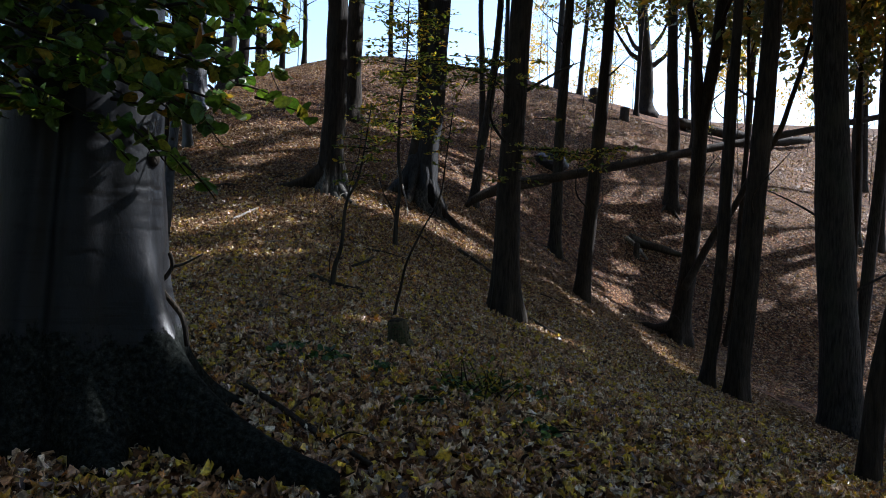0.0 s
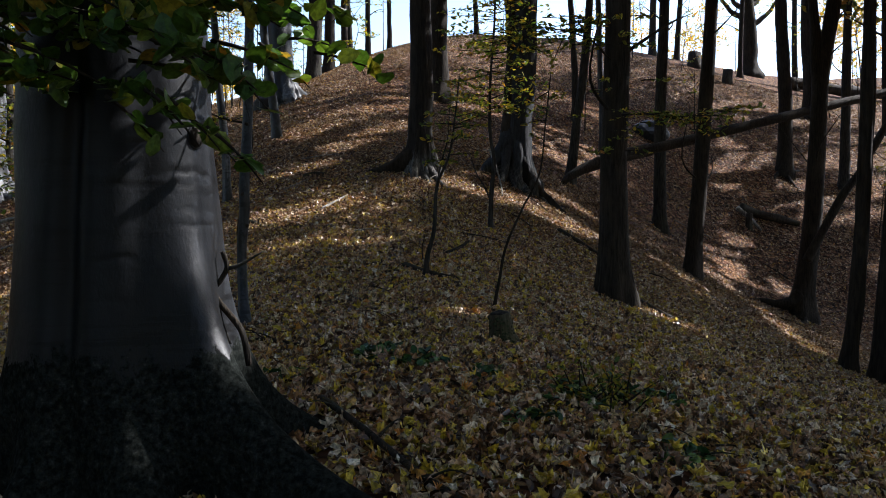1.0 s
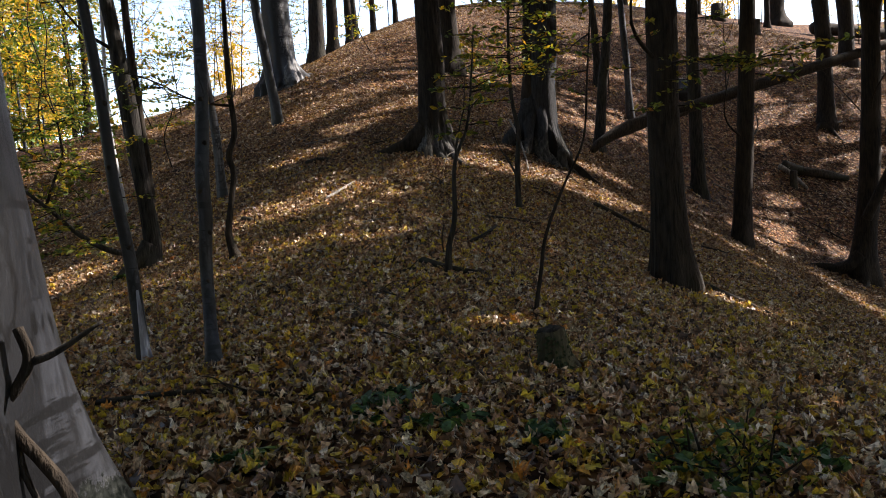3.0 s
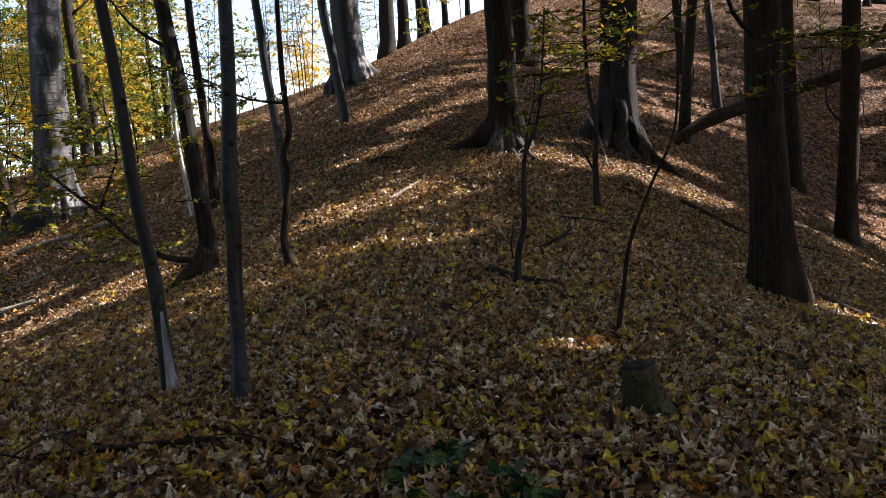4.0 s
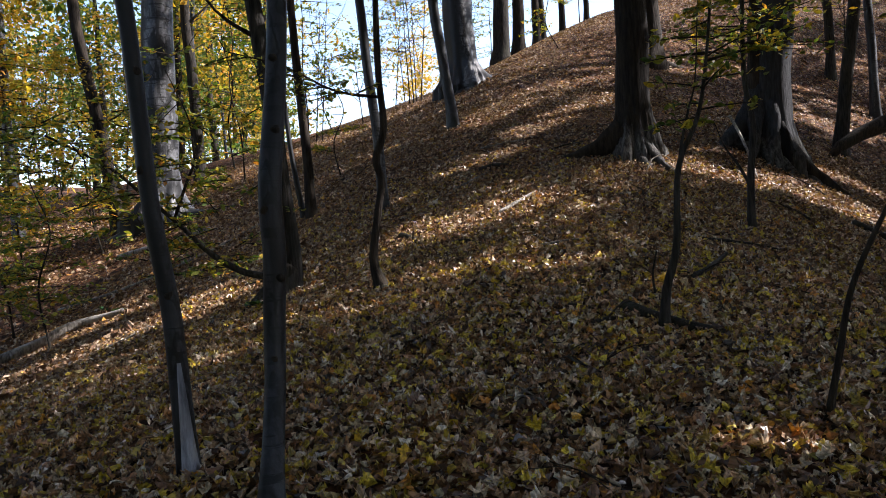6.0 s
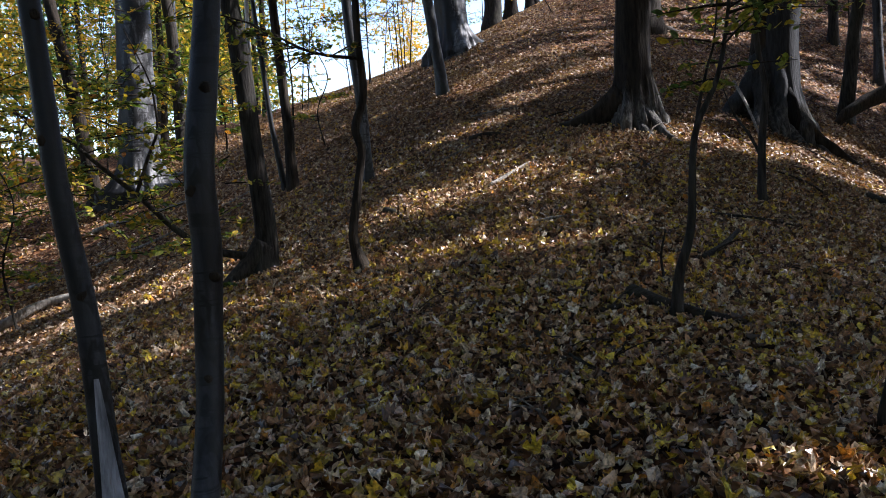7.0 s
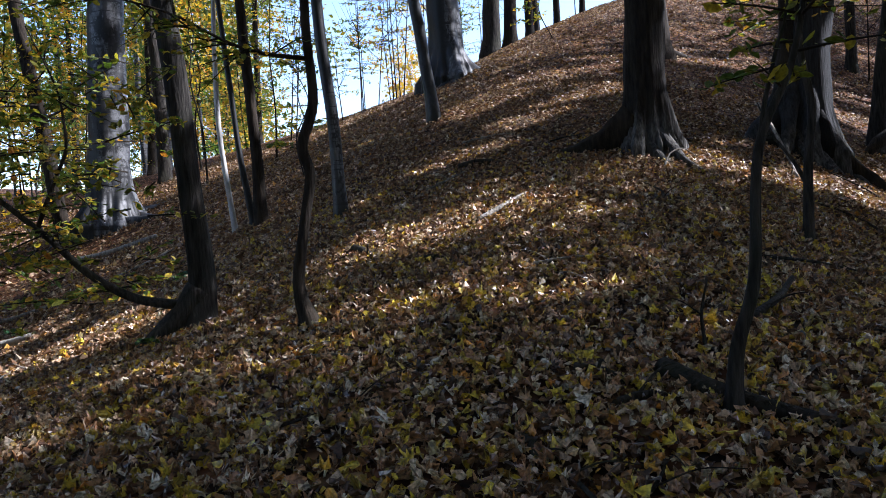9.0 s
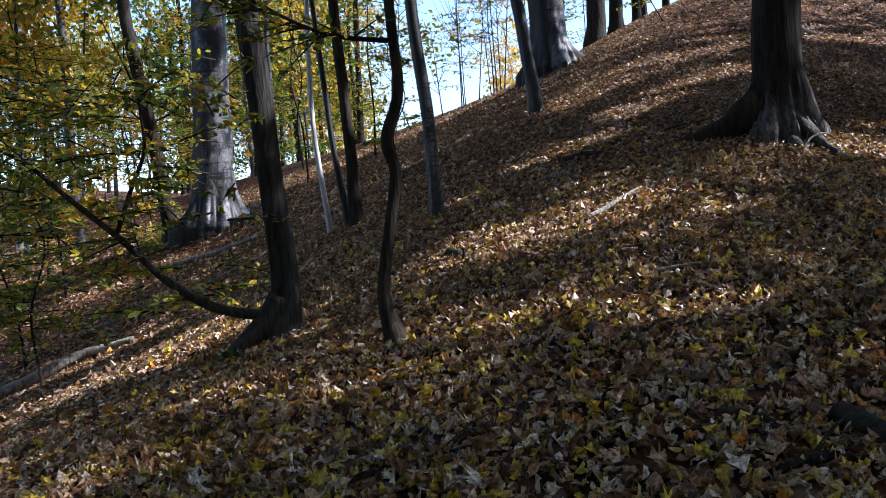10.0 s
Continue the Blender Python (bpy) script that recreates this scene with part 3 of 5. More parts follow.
BUTTRESS = ((-22, 2.7, 13, 0.85), (46, 1.5, 15, 0.9), (-55, 0.9, 22, 0.6), (-100, 0.6, 18, 0.6), (-140, 1.0, 18, 0.6), (165, 1.0, 20, 0.6), (100, 0.9, 18, 0.6))


def beech_shape(s, a):
    h = np.clip(s - 0.5, 0, None)
    ang = np.degrees(a) + 180.0
    r = 1.0 + 0.16 * np.exp(-h / 0.5) + 0 * a
    for at, grow, wide, tall in BUTTRESS:
        off = (ang - at + 180) % 360 - 180
        spread = wide * (0.55 + 1.1 * np.minimum(h / 0.9, 1.0))
        r = r + grow * np.exp(-(off / spread) ** 2) * np.exp(-(h / (0.36 * tall)) ** 0.85)
    for at, deep, wide in ((-86, 0.13, 7), (-47, 0.035, 9), (-5, 0.03, 12), (150, 0.08, 9)):
        off = (ang - at + 4 * np.sin(2.1 * h) + 180) % 360 - 180
        r = r - deep * np.exp(-(off / wide) ** 2)
    # brow-shaped folds where old branches were, and rings of wrinkled bark
    for z0, at, wide, deep, sag in ((1.39, -20, 34, 0.014, 0.05), (1.32, -50, 40, 0.008, -0.02), (1.22, -14, 18, 0.006, 0.0), (1.15, -18, 20, 0.008, 0.0), (0.7, -24, 30, 0.006, 0.02), (1.62, -48, 22, 0.012, 0.06), (1.5, -52, 20, 0.01, -0.05), (1.02, -62, 16, 0.012, 0.05), (0.84, -70, 20, 0.006, 0.03), (1.95, -25, 40, 0.009, 0.04), (2.3, -40, 40, 0.009, 0.03)):
        off = (ang - at + 180) % 360 - 180
        line = z0 - sag * (off / wide) ** 2 + 0.006 * np.sin(off * 0.4)
        fade = np.exp(-(off / wide) ** 4)
        r = r - 0.6 * deep * fade * np.exp(-((h - line) / 0.011) ** 2) + 0.2 * deep * fade * np.exp(-((h - line - 0.035) / 0.025) ** 2)
    return r + 0.012 * np.sin(5 * a + 3 * h) + 0.01 * np.sin(9 * h) * np.sin(3 * a)


bz = np.r_[np.linspace(-0.5, 2.5, 251), np.linspace(2.6, 6, 16), np.linspace(7, 22, 8)]
v, f = tube(np.stack([-0.01 * bz, 0 * bz, bz], -1), 0.434 * np.clip(1.03 - 0.04 * np.clip(bz, 0, None), 0.2, 1.03), 144, beech_shape)
part("trunk", v, f, SHADED_WET_BEECH, beech)
crown_of(beech, np.zeros(3), 5.0, 9, 23, 2200, CANOPY, np.random.RandomState(11))
# unseen low crown, added to keep sky light off the trunk
crown_of(beech, np.array((-1.3, -1.6, 0.0)), 2.6, 3.7, 8.0, 900, GREEN, np.random.RandomState(12), 0.2)
# knot and vine on the beech
k = np.linspace(0, 2 * math.pi, 13)
kv, kf = tube(np.stack([0.075 * np.cos(k), 0.0 * k, 0.085 * np.sin(k)], -1), np.full(13, 0.018), 8, None, 3, 0.12, False)
kn = part("knot", 0.55 * kv @ np.array(Matrix.Rotation(1.25, 3, "Z")).T + (0.412, -0.112, 1.55), kf, SHADED_WET_BEECH, beech, "round dark branch scar")
# no hole is cut: a dark solid plug imitates the knot's shaded inside
hz = np.linspace(-1, 1, 11)
kv, kf = tube(np.stack([0.405 + 0 * hz, -0.112 + 0 * hz, 1.55 + 0.05 * hz], -1), 0.045 * np.sqrt(1.02 - hz ** 2), 12)
part("knot_hollow", kv, kf, DARK_BARK, beech, "dark plug for the shade in the hollow of the branch scar")
vine = curve_through([(0.48, 0.02, 1.03), (0.5, 0.02, 0.96), (0.475, 0.01, 0.9), (0.445, 0.0, 0.858), (0.465, 0.0, 0.8), (0.525, 0.0, 0.73), (0.58, 0.0, 0.65), (0.6, 0.02, 0.5)], 6)
v, f = tube(vine, np.linspace(0.011, 0.017, len(vine)), 10, None, 8, 0.12)
part("vine", v, f, DARK_BARK, beech, "thick twisted stem clinging to the trunk")
v, f = tube(curve_through([(0.49, 0.02, 0.95), (0.56, 0.03, 0.97), (0.66, 0.06, 1.03)], 4), np.linspace(0.012, 0.004, 9), 6)
part("vine", v, f, GREY_BARK, beech)
v, f = tube(curve_through([(0.46, 0.0, 0.8), (0.485, -0.01, 0.7), (0.52, 0.0, 0.6)], 4), np.linspace(0.01, 0.006, 9), 6)
part("vine", v, f, GREY_BARK, beech)
# low limb with its sprays of green leaves
rs = np.random.RandomState(21)
limb = curve_through([(-0.4, -0.25, 3.3), (-0.2, -0.5, 2.9), (0.2, -0.62, 2.55), (0.75, -0.7, 2.42), (1.15, -0.75, 2.5)], 6)
v, f = tube(limb, np.linspace(0.03, 0.006, len(limb)), 8)
part("limb", v, f, DARK_BARK, beech)
v, f = tube(curve_through([(-0.5, -0.3, 3.0), (-0.6, -0.6, 2.6), (-0.3, -0.8, 2.2), (0.3, -0.85, 2.0), (0.85, -0.75, 1.95)], 6), np.linspace(0.02, 0.004, 25), 8)
part("limb", v, f, DARK_BARK, beech)
sp = []
for i in range(130):
    u = rs.uniform(0, 1)
    a = np.array((-0.9 + 1.75 * u, -0.7 + rs.uniform(-0.25, 0.25), rs.uniform(1.68 + 0.12 * u, 2.4)))
    sp.append(spray(a, (rs.uniform(0.3, 1), rs.uniform(-0.5, 0.3), rs.uniform(-0.3, 0.05)), rs.uniform(0.25, 0.42), 9, 0.1, rs, 0.2, 0.8))
for x, y, z in ((0.62, -0.95, 1.62), (0.7, -1.0, 1.6), (0.78, -0.8, 1.5), (0.66, -0.72, 1.56), (0.55, -0.9, 1.66), (0.4, -0.8, 1.62)):
    sp.append(spray(np.array((x, y, z)), (0.7, rs.uniform(-0.2, 0.2), -0.45), 0.24, 6, 0.095, rs, 0.3, 0.7))
for i in range(13):
    sp.append(spray(np.array((rs.uniform(0.6, 1.0), rs.uniform(-0.35, 0.1), rs.uniform(1.9, 2.5))), (rs.uniform(0.2, 1), rs.uniform(-0.5, 0.5), rs.uniform(-0.3, 0.1)), 0.32, 7, 0.1, rs, 0.2, 0.7))
foliage(beech, sp, GREEN, rs, BROAD, "green beech leaves, a few turning yellow")

# trees of the ridge
def big_root(t, pts, r0, r1, mat, seed, label=""):
    """A root that creeps out over the ground; points are dx, dy and lift over the ground."""
    p = curve_through(pts, 6)
    x, y = p[:, 0] + t.location.x, p[:, 1] + t.location.y
    rad = r1 + (r0 - r1) * np.linspace(1, 0, len(p)) ** 1.3
    z = floor_z(x, y) - t.location.z + p[:, 2]
    v, f = tube(np.stack([p[:, 0], p[:, 1], z], -1), rad, 12, lambda s, a: 1 + 0.14 * np.sin(3 * a + 9 * s) * np.sin(5 * s + seed), seed, 0.08)
    part("root", v, f, mat, t, label)


ridge_beech = tree("beech_tree", "tall dark beech with ribbed pale root flare on the ridge", -2.96, 19.15, [(0.03, 0, 1.56), (0.06, 0.01, 2.7), (0.0, 0, 6)], 0.575, 21, RIBBED_FOOT, 0.2, 9, 4, (11, 4.5, 1700), sides=120, seed=12, root_len=0.8, flare_h=0.5, root_mat=FLUTED, root_lift=0.35, skirt=0.95)
twin = tree("beech_tree", "dark tree with a hollow foot behind the ridge beech", -3.86, 30.3, [(-0.05, 0, 2.4), (0.0, 0, 4.7)], 0.72, 20, DARK_BARK, 0.6, 5, 4, (11, 4, 1530), seed=13)
big_root(ridge_beech, [(-0.15, -0.12, 0.42), (-0.42, -0.2, 0.22), (-0.75, -0.22, 0.1), (-1.15, -0.15, 0.0), (-1.5, 0.0, -0.06)], 0.26, 0.05, DARK_BARK, 3, "dark mossy root")
big_root(ridge_beech, [(0.2, -0.2, 0.3), (0.42, -0.36, 0.1), (0.62, -0.6, 0.02), (0.9, -0.75, -0.04)], 0.13, 0.03, FLUTED, 4)
gnarled = tree("beech_tree", BEECH_TREE + " and a twin trunk", -0.63, 21.75, [(0.02, 0, 1.7), (0.15, 0, 3.0), (0.3, 0, 7)], 0.78, 22, GNARLED_FOOT, 0.25, 7, 7, (11, 5, 1870), sides=120, seed=14, root_len=0.9, flare_h=0.35, root_mat=FLUTED, root_lift=0.4, skirt=0.9)
v, f = tube(curve_through([(-0.3, -0.16, -0.3), (-0.26, -0.14, 0.6), (-0.2, -0.12, 2.0), (-0.12, -0.1, 4.0), (-0.35, -0.1, 8.0), (-0.8, 0.0, 13.0)], 6), np.linspace(0.27, 0.1, 31), 18, None, 31, 0.04)
part("trunk", v, f, DARK_BARK, gnarled, "dark twin trunk")
big_root(gnarled, [(-0.2, -0.25, 0.2), (-0.45, -0.42, 0.06), (-0.68, -0.52, -0.03), (-0.9, -0.65, -0.1)], 0.2, 0.06, DARK_BARK, 5, "dark gnarled root")
big_root(gnarled, [(0.25, -0.2, 0.42), (0.52, -0.36, 0.25), (0.78, -0.42, 0.13), (1.1, -0.55, 0.03), (1.45, -0.6, -0.07)], 0.2, 0.05, DARK_BARK, 6, "dark gnarled root")
big_root(gnarled, [(0.1, -0.35, 0.4), (0.16, -0.6, 0.18), (0.3, -0.8, 0.06), (0.28, -1.05, -0.05)], 0.15, 0.04, FLUTED, 7)
big_root(gnarled, [(-0.12, -0.1, 1.3), (-0.36, -0.24, 0.85), (-0.58, -0.34, 0.45), (-0.8, -0.45, 0.12), (-0.95, -0.6, -0.12)], 0.26, 0.12, GNARLED_FOOT, 10, "bulging dark root")
big_root(gnarled, [(-0.15, -0.12, 1.2), (-0.27, -0.4, 0.72), (-0.32, -0.6, 0.3), (-0.42, -0.85, -0.08)], 0.2, 0.09, GNARLED_FOOT, 11)
big_root(gnarled, [(0.0, -0.15, 1.3), (0.02, -0.38, 0.8), (0.04, -0.58, 0.35), (0.12, -0.8, -0.08)], 0.19, 0.09, GNARLED_FOOT, 12)
# solid bulge, its colour imitating the dark of a hollow
v, f = tube(np.array([(0.2, -0.52, -0.1), (0.22, -0.5, 0.15), (0.22, -0.46, 0.45), (0.2, -0.4, 0.7)]), [0.13, 0.15, 0.12, 0.03], 12, None, 13, 0.08)
part("hollow", v, f, HOLLOW_SHADE, gnarled, "near-black plug standing for the shaded hollow between the roots")
big_root(gnarled, [(-0.1, -0.36, 0.4), (-0.12, -0.58, 0.2), (-0.05, -0.78, 0.05), (-0.16, -1.0, -0.05)], 0.13, 0.04, FLUTED, 8)
tree("slender_tree", SLIM, 1.03, 26.5, [(0.2, 0, 1.8), (0.42, 0, 3.4)], 0.31, 16, GREY_BARK, 0.5, 4, 4, (10, 3, 850), seed=15, root_len=0.6)
tree("slender_tree", "pale slim tree on the leafy slope", 2.6, 32.4, [(0.0, 0, 2), (-0.1, 0, 4)], 0.27, 15, BEECH_PALE, 0.4, 4, 0, (10, 3, 680), seed=16)
tree("slender_tree", SLIM, 1.6, 34.5, [(0, 0, 2), (-0.1, 0, 4)], 0.3, 15, GREY_BARK, 0.4, 4, 0, (10, 3, 700), seed=47)
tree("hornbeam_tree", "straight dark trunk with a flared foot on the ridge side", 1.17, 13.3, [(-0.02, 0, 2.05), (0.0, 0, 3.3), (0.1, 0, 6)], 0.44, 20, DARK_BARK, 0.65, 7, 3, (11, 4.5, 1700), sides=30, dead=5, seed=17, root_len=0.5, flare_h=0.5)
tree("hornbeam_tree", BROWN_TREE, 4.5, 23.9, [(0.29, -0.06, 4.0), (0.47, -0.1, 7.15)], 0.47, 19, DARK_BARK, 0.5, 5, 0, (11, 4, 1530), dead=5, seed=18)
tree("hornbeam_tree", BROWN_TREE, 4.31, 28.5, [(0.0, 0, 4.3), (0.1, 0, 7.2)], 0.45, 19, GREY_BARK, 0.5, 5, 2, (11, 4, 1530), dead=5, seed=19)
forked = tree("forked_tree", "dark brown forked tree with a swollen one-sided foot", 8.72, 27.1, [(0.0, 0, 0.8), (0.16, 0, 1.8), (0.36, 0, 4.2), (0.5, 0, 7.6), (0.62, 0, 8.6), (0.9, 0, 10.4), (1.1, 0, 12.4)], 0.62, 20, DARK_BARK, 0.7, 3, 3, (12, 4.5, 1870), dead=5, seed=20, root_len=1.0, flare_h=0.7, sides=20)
v, f = tube(curve_through([(0.47, 0, 7.0), (0.36, 0, 8.6), (0.26, 0, 10.4), (-0.1, 0, 12.4), (-0.5, 0.1, 16.0)], 6), np.linspace(0.21, 0.08, 25), 14, None, 32, 0.03)
part("trunk", v, f, DARK_BARK, forked, "second stem of the fork")
big_root(forked, [(-0.1, -0.1, 0.75), (-0.4, -0.15, 0.42), (-0.85, -0.2, 0.16), (-1.35, -0.2, 0.04), (-1.7, -0.3, -0.1)], 0.3, 0.07, DARK_BARK, 9, "thick one-sided root")
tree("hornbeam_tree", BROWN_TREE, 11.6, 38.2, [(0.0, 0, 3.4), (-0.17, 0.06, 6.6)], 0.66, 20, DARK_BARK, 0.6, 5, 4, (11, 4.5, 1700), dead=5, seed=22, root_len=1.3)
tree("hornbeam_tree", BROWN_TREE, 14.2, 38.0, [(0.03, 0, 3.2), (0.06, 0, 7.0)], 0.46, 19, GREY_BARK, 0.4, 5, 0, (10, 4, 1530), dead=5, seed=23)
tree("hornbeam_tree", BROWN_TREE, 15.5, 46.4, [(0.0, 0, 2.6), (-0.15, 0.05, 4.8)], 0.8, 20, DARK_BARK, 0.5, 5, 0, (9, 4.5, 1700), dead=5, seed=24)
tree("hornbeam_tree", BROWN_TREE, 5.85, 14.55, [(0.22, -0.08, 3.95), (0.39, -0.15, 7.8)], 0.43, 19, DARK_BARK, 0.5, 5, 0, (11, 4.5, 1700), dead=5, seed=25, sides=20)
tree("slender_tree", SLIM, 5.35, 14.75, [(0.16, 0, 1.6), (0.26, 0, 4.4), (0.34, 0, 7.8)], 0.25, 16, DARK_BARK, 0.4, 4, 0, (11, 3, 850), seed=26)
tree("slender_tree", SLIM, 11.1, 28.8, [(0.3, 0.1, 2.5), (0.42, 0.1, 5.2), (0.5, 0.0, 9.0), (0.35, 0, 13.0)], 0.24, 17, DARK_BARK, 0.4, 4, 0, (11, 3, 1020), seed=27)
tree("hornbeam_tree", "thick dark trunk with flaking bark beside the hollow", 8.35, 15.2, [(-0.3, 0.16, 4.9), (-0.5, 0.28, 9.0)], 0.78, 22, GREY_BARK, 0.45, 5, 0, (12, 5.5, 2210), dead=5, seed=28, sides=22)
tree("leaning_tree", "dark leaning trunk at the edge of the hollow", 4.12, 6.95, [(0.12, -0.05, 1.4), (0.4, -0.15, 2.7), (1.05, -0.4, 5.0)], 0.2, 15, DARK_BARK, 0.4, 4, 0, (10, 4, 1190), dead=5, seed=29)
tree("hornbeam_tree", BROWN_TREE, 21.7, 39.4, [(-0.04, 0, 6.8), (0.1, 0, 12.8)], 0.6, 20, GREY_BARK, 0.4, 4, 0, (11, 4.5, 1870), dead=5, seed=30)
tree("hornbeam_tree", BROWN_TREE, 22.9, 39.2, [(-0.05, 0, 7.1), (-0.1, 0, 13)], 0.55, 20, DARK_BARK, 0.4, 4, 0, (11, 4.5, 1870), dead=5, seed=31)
oak = tree("oak_tree", "broad oak with heavy forked limbs on the skyline", 15.4, 58.4, [(0.0, 0, 3.0), (-0.3, 0, 6.0)], 1.1, 15, DARK_BARK, 0.8, 5, 0, (8, 5, 1360), seed=32, limbs=7)
for a, h, r in ((0.4, 3.6, 3.2), (2.7, 4.0, 3.0), (2.2, 4.6, 3.4), (0.8, 5.0, 3.0)):
    q = curve_through([(0, 0, h), (0.45 * r * math.cos(a), 0.2 * r, h + 0.9), (r * math.cos(a), 0.3 * r, h + 3.2)], 5)
    v, f = tube(q, np.linspace(0.26, 0.05, len(q)), 8, None, 5, 0.08)
    part("limb", v, f, DARK_BARK, oak)

# near slim stems on the west side
I_LINE = [(-0.03, -0.02, 0.79), (-0.08, -0.06, 1.36), (-0.11, -0.08, 2.04), (-0.15, -0.11, 2.67)]
J_LINE = [(-0.07, 0.14, 0.25), (-0.13, 0.27, 0.52), (-0.15, 0.32, 0.8), (-0.11, 0.3, 1.1), (-0.1, 0.28, 1.4), (-0.105, 0.35, 1.73), (-0.11, 0.42, 2.08), (-0.12, 0.5, 2.7)]
tree("young_beech", "slender grey young beech with a pale scarred foot", -3.76, 8.26, I_LINE, 0.098, 9, SAPLING_BARK, 0.35, 4, 0, (5.5, 1.6, 160), YELLOWING, 16, 33, flare_h=0.15, limbs=3)
tree("young_beech", "slender blue-grey young beech with smooth bark", -2.97, 7.87, J_LINE, 0.108, 10, SAPLING_BARK, 0.55, 4, 0, (6, 1.6, 160), YELLOWING, 18, 34, flare_h=0.12, limbs=3)
for name, line, rad, spots in (("young_beech", I_LINE, 0.05, ((0.95, -0.7), (1.6, -1.4), (2.1, -0.3))), ("young_beech.001", J_LINE, 0.056, ((0.62, -1.0), (1.0, -0.4), (1.32, -1.7), (1.7, -0.8), (2.05, -1.3)))):
    # little grown-over branch knots
    stem = curve_through([(0, 0, 0)] + line, 8)
    for h, a in spots:
        c = np.array([np.interp(h, stem[:, 2], stem[:, j]) for j in range(3)])
        out = np.array((math.cos(a), math.sin(a), 0.0))
        v, f = tube(np.array([c + out * rad * 0.8, c + out * rad * 1.05, c + out * rad * 1.16]), [0.024, 0.017, 0.007], 8, None, int(100 * h), 0.1)
        part("knot", v, f, DARK_BARK, bpy.data.objects[name], "small dark branch knot")
beech_scar = bpy.data.objects["young_beech"]
ang, hh = np.radians(np.linspace(-95, -15, 9)), np.linspace(0.01, 0.6, 12)
grid = []
for h in hh:
    c = np.array((-0.03 * h / 0.79, -0.02 * h / 0.79))
    rr = 0.052 * (1 + 0.5 * math.exp(-h / 0.13)) + 0.004
    squeeze = 1 - 0.75 * (h / 0.6) ** 1.5
    mid = np.radians(-40)
    grid += [(c[0] + rr * math.cos(mid + (a - np.radians(-55)) * squeeze), c[1] + rr * math.sin(mid + (a - np.radians(-55)) * squeeze), h) for a in ang]
gi = (np.arange(11)[:, None] * 9 + np.arange(8)[None, :]).reshape(-1)
part("scar", np.array(grid), np.stack([gi, gi + 1, gi + 10, gi + 9], -1), SCAR, beech_scar, "pale barkless scar at the foot")
alder = tree("hornbeam_tree", "brown ridged trunk with a bent mossy foot", -6.72, 13.62, [(0.03, 0.02, 0.5), (-0.06, 0.0, 1.53), (-0.2, -0.03, 3.2)], 0.24, 17, RIDGED, 0.45, 3, 0, (9, 3.5, 1190), dead=5, seed=35, sides=22, flare_h=0.25)
v, f = tube(curve_through([(0.0, 0.0, 0.35), (-0.12, -0.12, 0.12), (-0.26, -0.26, -0.06), (-0.4, -0.42, -0.25)], 5), np.linspace(0.16, 0.08, 16), 12, None, 6, 0.06)
part("root", v, f, GREY_BARK, alder, "mossy bent foot of the trunk")
L_LINE = [(-0.07, -0.04, 0.34), (0.0, 0, 0.83), (0.06, 0.04, 1.24), (0.02, 0.01, 1.49), (0.11, 0.07, 1.85), (0.09, 0.06, 2.47)]
wavy = tree("young_tree", "wavy thin dark young tree with a side branch", -4.98, 12.88, L_LINE, 0.088, 8, DARK_BARK, 1.5, 4, 5, (4.5, 1.5, 120), YELLOWING, 12, 36, root_len=0.2, flare_h=0.12, limbs=2)
br = curve_through([(0.08, 0.05, 2.2), (-0.19, -0.13, 2.24), (-0.4, -0.3, 2.32), (-0.75, -0.6, 2.55), (-1.2, -1.0, 2.7)], 5)
v, f = tube(br, np.linspace(0.02, 0.006, len(br)), 6)
part("branch", v, f, DARK_BARK, wavy)
rs = np.random.RandomState(77)
foliage(wavy, [spray(br[i], (rs.uniform(-1, 0.4), rs.uniform(-1, 0.4), rs.uniform(-0.3, 0.2)), 0.5, 14, 0.08, rs) for i in range(4, len(br), 1)], YELLOWING, rs)
tree("young_beech", "young beech with sunlit pale bark", -7.1, 17.2, [(-0.03, -0.02, 1.23), (-0.15, -0.09, 3.0)], 0.18, 14, BEECH_PALE, 0.4, 4, 0, (8, 3, 850), YELLOWING, 16, 37, flare_h=0.2)
tree("young_birch", "very slim white-barked leaning young birch", -10.3, 18.9, [(-0.14, -0.12, 1.98), (-0.11, -0.09, 4.2)], 0.1, 11, BIRCH, 0.2, 4, 0, (7, 2, 250), GOLD, 10, 38)
tree("slender_tree", SLIM, -9.5, 18.6, [(-0.02, -0.02, 1.47), (-0.12, -0.09, 3.9)], 0.19, 14, DARK_BARK, 0.4, 4, 0, (8, 3, 680), YELLOWING, seed=39)
tree("slender_tree", SLIM, -9.9, 18.9, [(-0.12, -0.1, 1.2), (-0.2, -0.15, 2.4)], 0.11, 11, SAPLING_BARK, 0.3, 4, 0, (7, 2, 200), YELLOWING, seed=40)
tree("young_beech", "slim leaning grey beech below the crest", -8.1, 23.4, [(-0.12, -0.05, 1.3), (-0.25, -0.1, 2.4)], 0.28, 16, BEECH, 0.4, 4, 0, (10, 3, 850), YELLOWING, seed=41)
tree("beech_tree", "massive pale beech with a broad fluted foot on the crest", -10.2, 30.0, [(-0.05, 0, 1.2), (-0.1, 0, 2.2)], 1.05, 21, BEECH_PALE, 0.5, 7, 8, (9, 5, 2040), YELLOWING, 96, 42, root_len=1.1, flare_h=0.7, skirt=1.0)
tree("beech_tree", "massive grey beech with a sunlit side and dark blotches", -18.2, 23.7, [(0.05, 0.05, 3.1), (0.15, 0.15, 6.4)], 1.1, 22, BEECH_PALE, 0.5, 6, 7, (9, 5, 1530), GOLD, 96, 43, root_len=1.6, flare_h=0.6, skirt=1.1)
